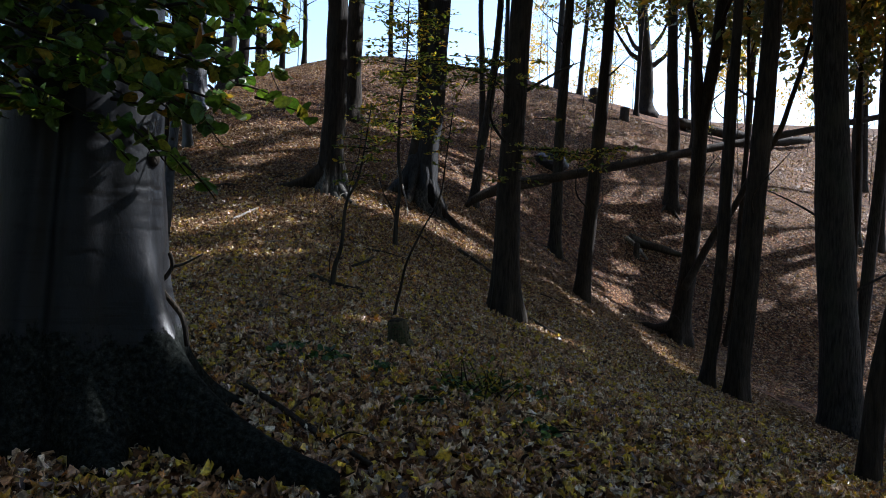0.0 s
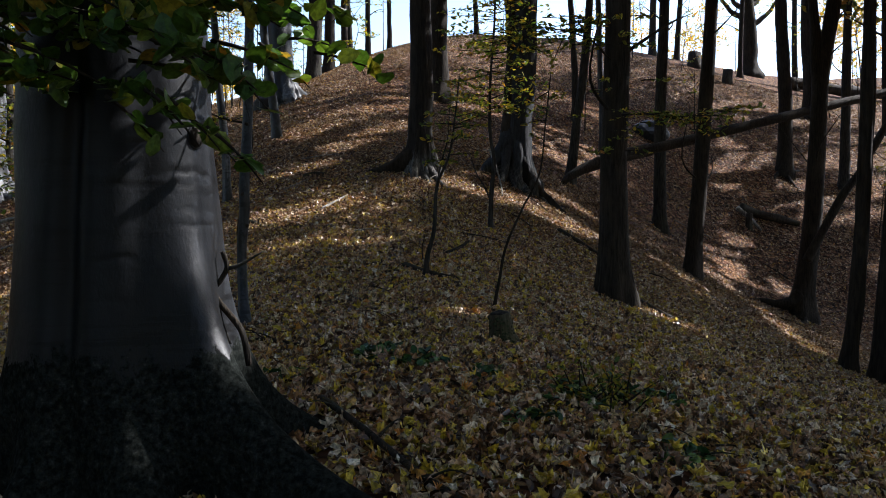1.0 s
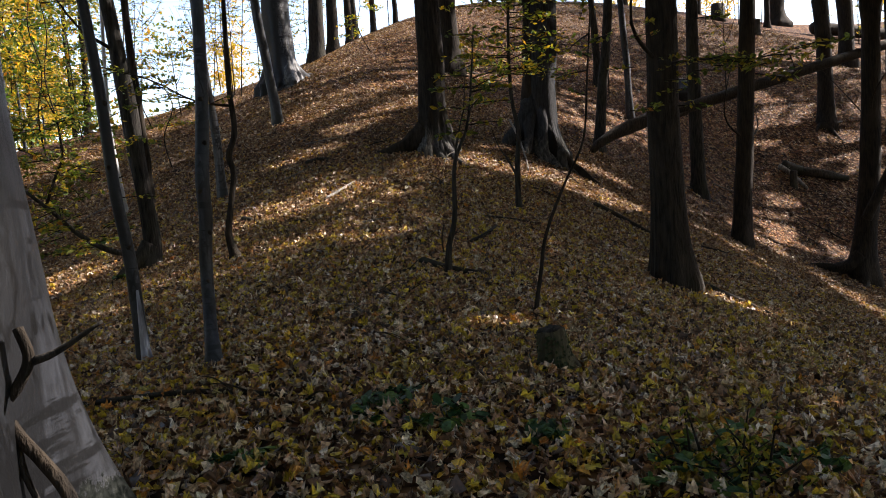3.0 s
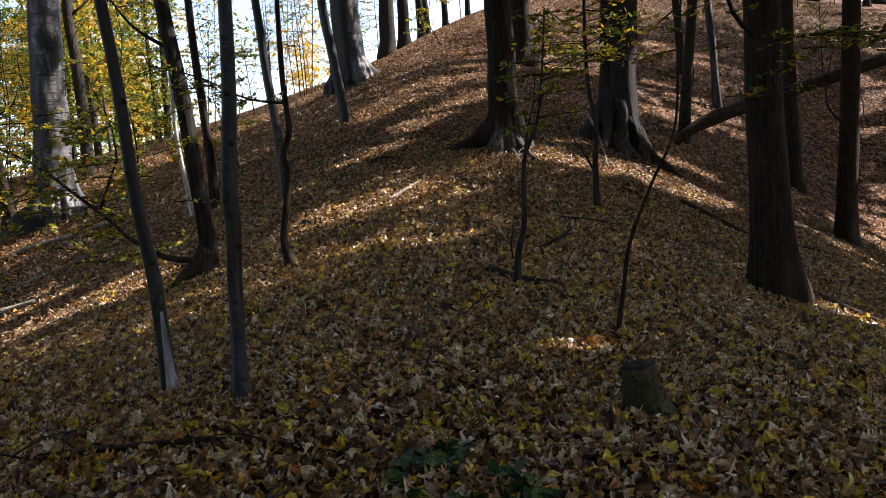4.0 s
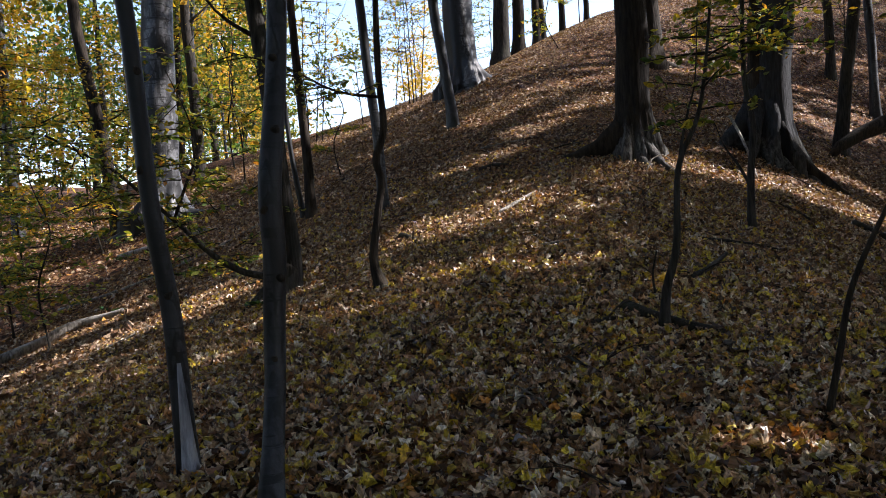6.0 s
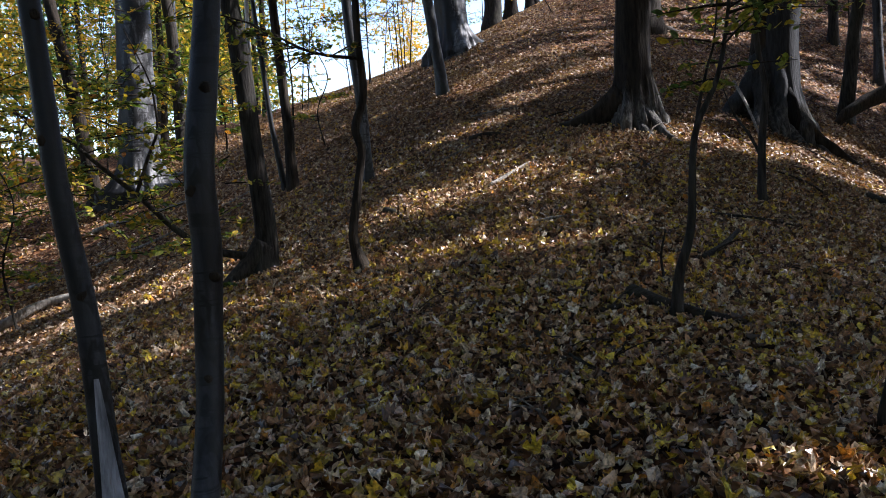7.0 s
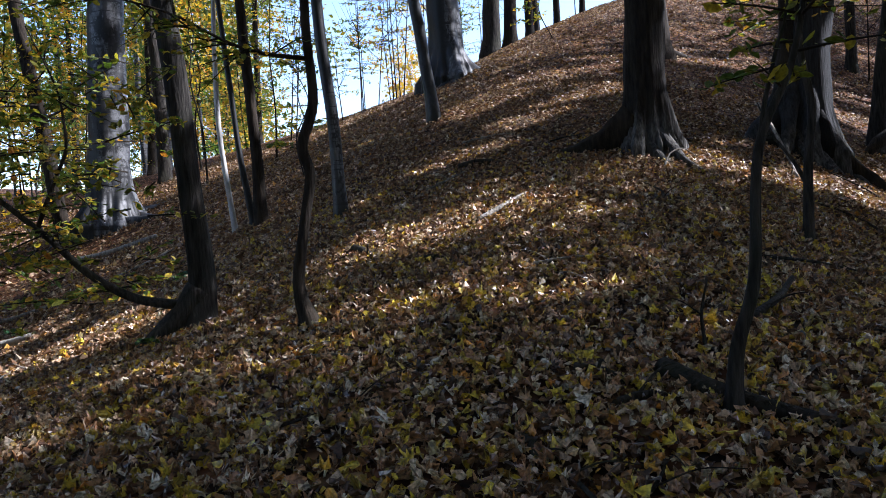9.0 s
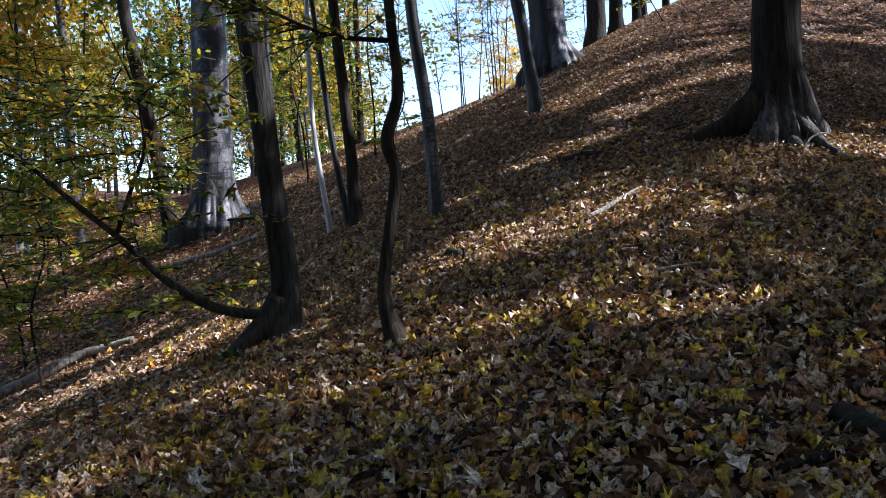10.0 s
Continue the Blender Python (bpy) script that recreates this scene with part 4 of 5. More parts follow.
tree("leaning_tree", "dark leaning trunk beside the massive beech", -20.0, 23.6, [(-0.2, -0.2, 2.8), (-0.55, -0.5, 5.9)], 0.42, 18, DARK_BARK, 0.4, 4, 0, (8, 3, 680), YELLOWING, dead=5, seed=44)
tree("woodland_tree", "tall straight woodland trunk with yellow leaves", -23.0, 31.2, [(-0.05, 0, 4)], 0.5, 18, GREY_BARK, 0.4, 4, 0, (7, 3, 900), GOLD, seed=48, dead=5)
tree("birch_tree", "white birch among the far undergrowth", -34.0, 27.5, [(0.1, 0.1, 3.1), (0.28, 0.2, 6.0)], 0.5, 18, BIRCH, 0.3, 4, 0, (6, 3, 500), GOLD, seed=45)
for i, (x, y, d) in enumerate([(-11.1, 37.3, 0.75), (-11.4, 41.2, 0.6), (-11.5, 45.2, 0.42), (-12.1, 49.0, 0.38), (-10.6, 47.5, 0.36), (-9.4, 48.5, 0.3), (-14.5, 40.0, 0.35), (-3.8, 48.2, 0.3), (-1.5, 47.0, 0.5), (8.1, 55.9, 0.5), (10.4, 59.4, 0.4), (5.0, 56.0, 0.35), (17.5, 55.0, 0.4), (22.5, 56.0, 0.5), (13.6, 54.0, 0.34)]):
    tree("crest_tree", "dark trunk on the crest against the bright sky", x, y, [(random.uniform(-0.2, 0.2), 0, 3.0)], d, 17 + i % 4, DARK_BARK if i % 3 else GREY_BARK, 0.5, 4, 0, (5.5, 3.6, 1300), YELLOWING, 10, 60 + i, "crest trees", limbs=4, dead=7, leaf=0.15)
# woods that carry on round the place: a few built, the rest copies
woods = []
for i, (lab, bark, d) in enumerate([("tall dark woodland tree with yellowing leaves", DARK_BARK, 0.4), ("tall grey woodland tree with golden leaves", BEECH_PALE, 0.35), ("tall furrowed woodland tree with green leaves", GREY_BARK, 0.5), ("slim woodland tree with yellow leaves", SAPLING_BARK, 0.2)]):
    woods.append(tree("woodland_tree", lab, (-30, -36, -42, -27)[i], (38, 30, 44, 19)[i], [(0.1, 0.1, 4.0)], d, 18 - i, bark, 0.4, 4, 0, (2.0 + i % 2, 3.4, 850), (YELLOWING, YELLOWING, GREEN, GOLD)[i], 10, 90 + i, "woodland trees", leaf=0.3))
rs = np.random.RandomState(4)
count = 0
while count < 64:
    x, y = rs.uniform(-95, -14), rs.uniform(8, 95)
    if x > -24 - 0.25 * (y - 30) and y < 60 or (y > 45 and x > -34) or math.hypot(x + 2, y - 8) < 24:
        continue
    copy_thing(woods[count % 4], Matrix.Translation((x, y, ground_at(x, y))) @ Matrix.Rotation(rs.uniform(0, 6.28), 4, "Z") @ Matrix.Scale(rs.uniform(0.8, 1.25), 4))
    count += 1
# forest trees added to the east and behind, mostly unseen, so that their crowns shade the slope
SHADE_TREES = [(18, 24), (24, 27), (30, 33), (26.2, 38.4), (17, 31), (14, 21), (16, 9.5), (20, 16), (30, 22), (10, 8), (20, 47), (27, 44), (33, 40), (28, 50), (36, 48), (14.3, 25.6), (8, 4), (13, 3), (22, 8), (17, 19.5), (11, 15.5), (24, 20), (10.5, 11), (23, 13), (15, 16.5), (27, 17), (0.5, -7), (-5, -5), (6, -3), (-8, 2), (-13, 4), (-17, 0), (-11.5, 8)]
for i, (x, y) in enumerate(SHADE_TREES):
    tree("forest_tree", "tall dark forest tree with yellowing crown, added for its shade", x, y, [(rs.uniform(-0.3, 0.3), rs.uniform(-0.2, 0.2), 5.0)], rs.uniform(0.3, 0.6), rs.uniform(17, 22), (DARK_BARK, GREY_BARK)[i % 2], 0.45, 5, 0, (12.5 if y < 26 else 10, 4.8, 1700), CANOPY, 12, 200 + i, "forest trees", leaf=0.34)

for i in range(4):
    x, y = 8 + 12 * i + rs.uniform(-2, 2), rs.uniform(80, 105)
    copy_thing(woods[3], Matrix.Translation((x, y, ground_at(x, y) - 2)) @ Matrix.Rotation(rs.uniform(0, 6.28), 4, "Z") @ Matrix.Scale(rs.uniform(0.8, 1.1), 4))
# unseen woods added behind the path to block the low sky
count = 0
while count < 44:
    x, y = rs.uniform(-30, 30), rs.uniform(-30, 4)
    if math.hypot(x, y - 2) < 8.5 or (y > -4 and abs(x) < 14):
        continue
    copy_thing(woods[count % 3], Matrix.Translation((x, y, ground_at(x, y))) @ Matrix.Rotation(rs.uniform(0, 6.28), 4, "Z") @ Matrix.Scale(rs.uniform(0.75, 1.15), 4))
    count += 1

# ---------------------------------------------------------------- saplings


def sapling(name, label, x, y, line, diam, sprays, mat, seed, reach=0.7, low=0.5, leaf=0.085, per=16, bark=DARK_BARK, extra=(), side=None, group="", outline=OVAL):
    rs = np.random.RandomState(seed)
    t = thing(name, x, y)
    tagged(t, label, "sapling", group)
    path = curve_through([(0, 0, -0.25), (0, 0, 0)] + list(line), 6)
    v, f = tube(path, np.linspace(0.5 * diam, 0.12 * diam, len(path)), 10, lambda s, a: 1 + 0.5 * np.exp(-np.clip(s - 0.25, 0, None) / 0.1), seed, 0.05)
    part("stem", v, f, bark, t)
    for e, d in extra:
        q = curve_through(e, 6)
        v, f = tube(q, np.linspace(0.5 * d, 0.1 * d, len(q)), 8, None, seed, 0.04)
        part("stem", v, f, bark, t)
    if sprays:
        top = path[-1][2]
        sp = []
        for i in range(sprays):
            h = rs.uniform(low, 1.0) * top
            c = np.array([np.interp(h, path[:, 2], path[:, j]) for j in range(3)])
            a = rs.uniform(0, 6.28) if side is None else side + rs.normal() * 0.6
            sp.append(spray(c, (math.cos(a), math.sin(a), rs.uniform(-0.1, 0.35)), reach * rs.uniform(0.6, 1.3), per, leaf, rs))
        foliage(t, sp, mat, rs, outline)
    return t


E_LINE = [(0.03, 0, 0.33), (0.12, 0, 0.67), (0.17, 0, 1.31), (0.33, 0.01, 1.7), (0.41, 0.01, 2.1), (0.5, 0.05, 2.9)]
sapling("forked_sapling", "thin forked sapling rising from a buried log", -1.71, 11.62, E_LINE, 0.085, 24, YELLOWING, 301, 0.5, 0.5, 0.085, 14, GREY_BARK, [([(0.17, 0, 1.25), (0.2, 0, 1.5), (0.27, 0.01, 1.79), (0.33, 0.01, 2.03), (0.38, 0.0, 2.7)], 0.03)])
W_LINE = [(0.07, 0, 0.39), (0.15, -0.01, 0.78), (0.35, -0.01, 1.24), (0.56, -0.02, 1.67), (0.63, -0.02, 2.24), (0.7, 0, 2.9)]
sapling("bent_sapling", "thin bent dark sapling behind the stump", -0.63, 10.07, W_LINE, 0.05, 5, YELLOWING, 302, 0.4, 0.7, 0.075, 9)
F_LINE = [(0.02, 0, 0.75), (0.08, 0, 1.37), (0.0, 0, 2.0), (0.01, 0, 3.0), (0.1, 0, 4.2), (0.1, 0, 5.2)]
sapling("young_tree", "crooked young tree with yellow-green leaves", -1.04, 16.15, F_LINE, 0.12, 80, YELLOWING, 303, 1.2, 0.42, 0.1, 24, GREY_BARK, [([(0.02, -0.03, 0.55), (-0.12, 0.05, 0.85), (-0.3, 0.2, 1.15), (-0.42, 0.3, 1.5)], 0.05)])
# leafy branch of the straight trunk
rs = np.random.RandomState(310)
dtree = thing("overhanging_branch", 1.17, 13.3, ground_at(1.17, 13.3))
tagged(dtree, "thin branch with yellow-green leaves reaching from the straight trunk", "branch")
q = curve_through([(0.1, -0.2, 3.0), (0.4, -0.6, 2.95), (0.9, -0.8, 2.85), (1.6, -1.0, 2.95)], 6)
v, f = tube(q, np.linspace(0.02, 0.005, len(q)), 6)
part("stem", v, f, DARK_BARK, dtree)
v, f = tube(curve_through([(-0.1, -0.15, 3.9), (-0.5, -0.4, 4.2), (-1.2, -0.5, 4.35), (-2.1, -0.55, 4.3)], 6), np.linspace(0.018, 0.004, 19), 6)
part("stem", v, f, DARK_BARK, dtree)
foliage(dtree, [spray(q[i], (rs.uniform(-0.2, 1), rs.uniform(-0.8, 0.3), rs.uniform(-0.2, 0.1)), 0.5, 13, 0.085, rs) for i in range(2, len(q))] + [spray(np.array((rs.uniform(-0.6, 0.4), -0.35, rs.uniform(2.4, 3.6))), (rs.uniform(-1, 1), -0.3, 0), 0.45, 12, 0.085, rs) for i in range(9)] + [spray(np.array((rs.uniform(-1.9, 0.2), -0.45 + rs.normal() * 0.2, rs.uniform(4.05, 4.55))), (rs.uniform(-1, 1), rs.uniform(-0.5, 0.2), -0.05), 0.55, 15, 0.095, rs) for i in range(42)] + [spray(np.array((rs.uniform(-0.1, 1.5), -0.45 + rs.normal() * 0.2, rs.uniform(2.7, 3.0))), (rs.uniform(-1, 1), rs.uniform(-0.5, 0.2), -0.05), 0.5, 14, 0.095, rs) for i in range(12)], YELLOWING, rs)
# low limb and shoots of the ridged trunk on the west side
lowlimb = thing("low_limb", -6.76, 13.59, 0.98)
tagged(lowlimb, "long low bent limb with upright leafy shoots", "branch")
q = curve_through([(-0.05, -0.05, 0.18), (-0.18, -0.17, 0.2), (-0.42, -0.39, 0.29), (-0.69, -0.64, 0.55), (-0.95, -0.88, 0.93), (-1.24, -1.14, 1.31), (-1.55, -1.4, 1.7), (-2.1, -1.8, 2.1)], 6)
v, f = tube(q, np.linspace(0.055, 0.012, len(q)), 10, None, 4, 0.04)
part("stem", v, f, GREY_BARK, lowlimb)
s1 = curve_through([(-1.0, -0.92, 1.0), (-0.88, -0.81, 1.43), (-0.79, -0.73, 1.73), (-0.79, -0.73, 2.03), (-0.83, -0.76, 2.34), (-1.0, -0.9, 2.9)], 6)
v, f = tube(s1, np.linspace(0.022, 0.006, len(s1)), 8, None, 5, 0.05)
part("stem", v, f, DARK_BARK, lowlimb)
rs = np.random.RandomState(311)
sp = []
for i in range(150):
    c = (q if i % 3 else s1)[rs.randint(18 if i % 3 else 8, len(q) if i % 3 else len(s1))]
    sp.append(spray(c + rs.normal(size=3) * (0.5, 0.5, 0.4), (rs.uniform(-1, 0.7), rs.uniform(-1, 0.7), rs.uniform(-0.15, 0.25)), rs.uniform(0.4, 0.8), 18, 0.095, rs))
foliage(lowlimb, sp, YELLOWING, rs)
# leafy young beeches on the west side
YOUNG = [(-13.2, 15.2, 4.4, 40), (-10.6, 21.8, 3.6, 10), (-20.4, 20.4, 6.5, 50), (-17.5, 27.0, 6.5, 32), (-22.5, 25.0, 7.0, 54), (-21.0, 31.0, 7.5, 40), (-26.0, 30.0, 8.0, 60), (-28.0, 22.5, 8.0, 60), (-24.5, 19.0, 6.5, 50), (-14.5, 26.5, 6.0, 24), (-31.0, 35.0, 8.0, 54), (-20.5, 18.5, 6.0, 46), (-34.0, 24.0, 9.0, 60), (-13.0, 36.0, 5.5, 28), (-16.0, 38.0, 6.0, 30), (-24.0, 38.0, 7.0, 38), (-7.5, 33.0, 4.0, 20), (-16.0, 16.6, 4.6, 40), (-18.6, 21.6, 5.6, 40), (-24.0, 22.2, 7.0, 50), (-30.0, 27.0, 8.0, 54), (-36.0, 30.0, 9.0, 54), (-40.0, 26.0, 9.0, 54), (-38.0, 37.0, 9.0, 54), (-28.5, 33.5, 8.0, 50), (-45.0, 32.0, 10.0, 54), (-33.0, 19.5, 8.0, 54), (-43.0, 20.5, 9.0, 54), (-27.0, 26.5, 5.0, 50), (-31.5, 23.5, 5.0, 50), (-36.0, 21.5, 5.5, 50), (-22.0, 28.0, 4.0, 40), (-12.8, 41.0, 5.0, 12), (-15.5, 45.0, 6.0, 26), (-18.5, 35.0, 5.5, 24)]
for i, (x, y, h, n) in enumerate(YOUNG):
    rs = np.random.RandomState(400 + i)
    b = rs.normal(size=2) * 0.15
    sapling("leafy_sapling", "leafy young beech turning yellow under the tall trees", x, y, [(2 * b[0], b[1], 0.25 * h), (b[0], 3 * b[1], 0.5 * h), (3 * b[0], 2 * b[1], 0.75 * h), (2.4 * b[0], 4 * b[1], h)], 0.012 * h, n, (YELLOWING, YELLOWING, GOLD, GREEN)[i % 4], 420 + i, 0.28 * h, 0.12, 0.13 if x > -19 else 0.16, 34, group="leafy saplings", outline=OVAL if x > -19 else DIAMOND)
# unseen sapling copies added behind the path, cutting sky light on the large beech
blocker_source = [o for o in bpy.data.objects if o.name.startswith("leafy_sapling") and o.parent is None]
for i, (x, y) in enumerate([(-4.5, -1.6), (-3.0, -3.2), (-6.2, 0.4), (-7.4, 3.2), (-1.2, -4.2), (1.8, -3.8), (-5.6, 2.0), (-5.0, -4.5), (-8.5, -1.0), (-3.9, 0.4), (-6.4, 5.0), (-7.8, 5.6), (-4.4, 2.0), (-7.0, -3.0), (-9.5, 1.5), (-10.0, 4.4), (-9.0, 6.6), (-11.5, -0.5), (-6.6, -6.0), (-2.6, -6.0), (0.6, -6.2), (3.6, -5.6), (-12.0, 3.0), (-11.0, 6.8), (-9.6, -4.6), (-4.6, -7.4), (-13.5, 1.2)]):
    copy_thing(blocker_source[i % 3], Matrix.Translation((x, y, ground_at(x, y))) @ Matrix.Rotation(2.1 * i, 4, "Z"))
# bare thin saplings along the crest
BARE = [(-8.5, 42.0), (-6.0, 45.0), (-2.0, 44.5), (3.5, 52.0), (7.0, 53.0), (12.5, 57.5), (13.8, 56.0), (18.5, 60.0), (-13.5, 36.0), (-15.5, 34.0), (-17.0, 38.5), (-19.0, 41.0), (20.0, 52.0), (24.0, 57.0), (2.0, 34.0), (-13.2, 33.0), (-14.2, 34.5), (7.5, 38.5), (14.5, 35.0), (16.5, 42.0), (9.0, 50.0), (11.5, 52.5), (16.0, 50.0), (19.0, 54.0), (26.0, 52.0), (28.0, 58.0), (21.0, 60.0), (6.0, 50.0), (13.0, 62.0), (17.0, 47.5), (23.5, 47.0), (27.0, 47.5), (-13.0, 38.5), (-14.0, 42.0), (-15.2, 37.0), (-16.2, 35.5), (-17.5, 36.0), (-18.2, 33.0), (-12.4, 44.0), (-15.8, 46.0), (-19.5, 45.0), (-17.0, 31.5)]
for i, (x, y) in enumerate(BARE):
    rs = np.random.RandomState(500 + i)
    h = rs.uniform(4, 8)
    a = rs.normal(size=2) * 0.3
    ex = []
    for k in range(7):
        z0, w = rs.uniform(0.25, 0.8) * h, rs.uniform(0, 6.28)
        r = rs.uniform(0.5, 1.3)
        c = np.array((a[0] * z0 / h, a[1] * z0 / h, z0))
        ex.append(([c, c + (0.5 * r * math.cos(w), 0.5 * r * math.sin(w), 0.5 * r), c + (r * math.cos(w), r * math.sin(w), 1.4 * r)], 0.03))
    sapling("bare_sapling", "thin nearly bare sapling on the crest", x, y, [(0.5 * a[0], 0.5 * a[1], 0.5 * h), (a[0], a[1], h)], 0.07, 24 if x < -11 else 10, (YELLOWING, GREEN)[x < -11 and i % 2], 520 + i, 0.9, 0.3, 0.12, 13, extra=ex, group="bare saplings")

# ---------------------------------------------------------------- stump, logs and fallen branches
stump = thing("stump", -0.43, 7.97)
tagged(stump, "small weathered leaning tree stump among leaves", "stump")
path = np.array([(0.0, 0, -0.15), (0, 0, 0.0), (-0.01, 0, 0.1), (-0.02, 0, 0.2), (-0.03, 0, 0.29)])
v, f = tube(path, [0.15, 0.13, 0.11, 0.1, 0.095], 16, lambda s, a: 1 + 0.12 * np.cos(5 * a + 1) * (s < 0.5) + 0.35 * np.exp(-np.clip(s - 0.15, 0, None) / 0.07) * (0.5 + 0.5 * np.cos(4 * a)), 7, 0.05)
part("body", v, f, STUMP_WOOD, stump)
rs = np.random.RandomState(71)
a = rs.uniform(0, 6.28, 420)
h = 0.26 * rs.uniform(0, 1, 420) ** 1.4
r = 0.112 + 0.05 * np.exp(-h / 0.06)
v, f = leaves(np.stack([r * np.cos(a) - 0.1 * h, r * np.sin(a), h], -1), np.stack([np.cos(a), np.sin(a), 0.4 + 0 * a], -1) + rs.normal(size=(420, 3)) * 0.5, np.full(420, 0.03), DIAMOND, rs)
part("moss_cushion", v, f, MOSS, stump, "dark green moss")
v, f = tube(np.array([(-0.03, 0, 0.287), (-0.032, 0, 0.304)]), [0.092, 0.08], 16, None, 9, 0.04)
part("cut_face", v, f, GREY_BARK, stump, "weathered grey cut face")
for x, y, r, h in ((10.46, 53.4, 0.45, 0.95), (11.74, 49.8, 0.3, 0.85), (8.66, 33.3, 0.14, 0.6)):
    s = thing("stump", x, y)
    tagged(s, "dark old tree stump on the far slope", "stump")
    v, f = tube(np.array([(0, 0, -0.3), (0, 0, 0), (0, 0.02, 0.4 * h), (0.02, 0, h)]), [1.3 * r, 1.15 * r, r, 0.92 * r], 14, None, int(10 * x), 0.07)
    part("body", v, f, ROTTEN, s)


def lying(name, label, pts, r0, r1, mat, seed, sink=0.3, category="log", twigs=0, on_ground=True):
    """A log or branch along points on the ground (x, y, lift)."""
    t = thing(name, pts[0][0], pts[0][1])
    tagged(t, label, category)
    p = curve_through(pts, 7)
    n = len(p)
    rad = np.linspace(r0, r1, n)
    z = floor_z(p[:, 0], p[:, 1]) + p[:, 2] + rad * (1 - 2 * sink) if on_ground else p[:, 2]
    axis = np.stack([p[:, 0], p[:, 1], z], -1) - np.array(t.location)
    v, f = tube(axis, rad, 12, None, seed, 0.06)
    part("stem", v, f, mat, t)
    rs = np.random.RandomState(seed)
    for i in range(twigs):
        c = axis[rs.randint(1, n - 1)]
        a = rs.uniform(0, 6.28)
        l = rs.uniform(0.15, 0.45)
        q = curve_through([c, c + (0.5 * l * math.cos(a), 0.5 * l * math.sin(a), 0.25 * l), c + (l * math.cos(a), l * math.sin(a), 0.3 * l)], 4)
        v, f = tube(q, np.linspace(0.4 * r1 + 0.003, 0.002, len(q)), 6)
        part("twig", v, f, mat, t)
    return t


fallen = lying("fallen_tree", "long dark fallen trunk lodged above the hollow", [(1.9, 26.08, 3.55), (7.6, 28.93, 5.07), (14.2, 32.27, 6.79), (20.87, 35.6, 8.52), (26.0, 38.17, 9.85)], 0.18, 0.13, DARK_BARK, 51, on_ground=False, category="fallen tree")
v, f = tube(np.array([(1.8, 0.9, 0.47), (0.6, 0.3, 0.16), (0.0, 0.0, -0.02), (-0.5, -0.25, -0.22), (-0.95, -0.5, -0.5), (-1.3, -0.7, -0.85)]) + (0, 0, 3.55 - fallen.location.z), [0.185, 0.2, 0.21, 0.19, 0.14, 0.06], 16, None, 52, 0.1)
part("broken_end", v, f, ROTTEN, fallen, "torn brown broken end of the trunk")
lying("buried_log", "dark half-buried log at the foot of the sapling", [(-2.1, 12.05, 0), (-1.75, 11.75, 0.01), (-1.25, 11.55, -0.01)], 0.06, 0.045, ROTTEN, 53, 0.25)
lying("dead_log", "short bleached dead branch in the sun", [(-4.5, 15.85, 0.02), (-4.35, 16.3, 0.03), (-4.2, 16.85, 0.02)], 0.032, 0.02, DEAD_WOOD, 54, 0.1)
lying("dark_log", "dark thin log on the ridge side", [(0.4, 18.3, 0), (0.95, 17.8, 0.02), (1.5, 17.3, 0)], 0.06, 0.05, ROTTEN, 55, 0.2)
lying("dark_log", "dark thin log beside the straight trunk", [(1.7, 14.2, 0.0), (2.1, 13.6, 0.02), (2.5, 13.0, 0)], 0.05, 0.035, ROTTEN, 56, 0.2)
lying("fallen_branch", "thin dark fallen branch with twigs in the leaves", [(-4.4, 7.15, 0.0), (-3.4, 7.05, 0.02), (-2.6, 7.12, 0.03), (-1.7, 6.98, 0.0)], 0.024, 0.012, ROTTEN, 57, 0.1, "branch", 7)
lying("dead_log", "pale bare fallen trunk on the lower slope", [(-14.2, 14.8, 0.05), (-13.7, 15.6, 0.1), (-13.5, 16.1, 0.08), (-12.6, 16.4, 0.02)], 0.1, 0.06, DEAD_WOOD, 58, 0.1)
lying("fallen_branch", "long thin pale fallen branch on the lower slope", [(-15.8, 17.6, 0.02), (-13.5, 18.6, 0.04), (-11.5, 20.2, 0.02)], 0.035, 0.02, DEAD_WOOD, 59, 0.1, "branch", 3)
lying("dead_log", "broken rotten log with a bleached end in the hollow", [(8.5, 34.0, 0.2), (9.3, 34.2, 0.12), (10.2, 34.3, 0.1), (11.0, 34.4, 0.05)], 0.2, 0.14, ROTTEN, 66, 0.2, twigs=4)
lying("dead_log", "pale splintered branch in the hollow", [(8.3, 33.7, 0.35), (8.8, 33.8, 0.1), (9.2, 33.4, 0.0)], 0.1, 0.05, DEAD_WOOD, 67, 0.1, twigs=3)
lying("dead_log", "bleached log on the western flank", [(-17.0, 20.6, 0.03), (-14.5, 21.4, 0.04)], 0.06, 0.05, DEAD_WOOD, 60, 0.1)
lying("fallen_tree", "dark fallen trunk along the crest", [(16.5, 54.5, 0.3), (22.0, 57.0, 0.4), (29.0, 60.0, 0.4)], 0.4, 0.3, DARK_BARK, 61, 0.3, "fallen tree")
lying("leaning_dead_stem", "thin dead stem leaning over the hollow", [(8.65, 26.5, 0.3), (8.95, 26.5, 0.9), (9.75, 26.5, 2.4), (10.3, 26.5, 3.25), (11.0, 26.5, 4.6), (11.75, 26.5, 5.9), (12.4, 26.5, 7.9), (12.9, 26.5, 9.8)], 0.15, 0.07, DARK_BARK, 62, 0.3, "branch", 4, on_ground=False)
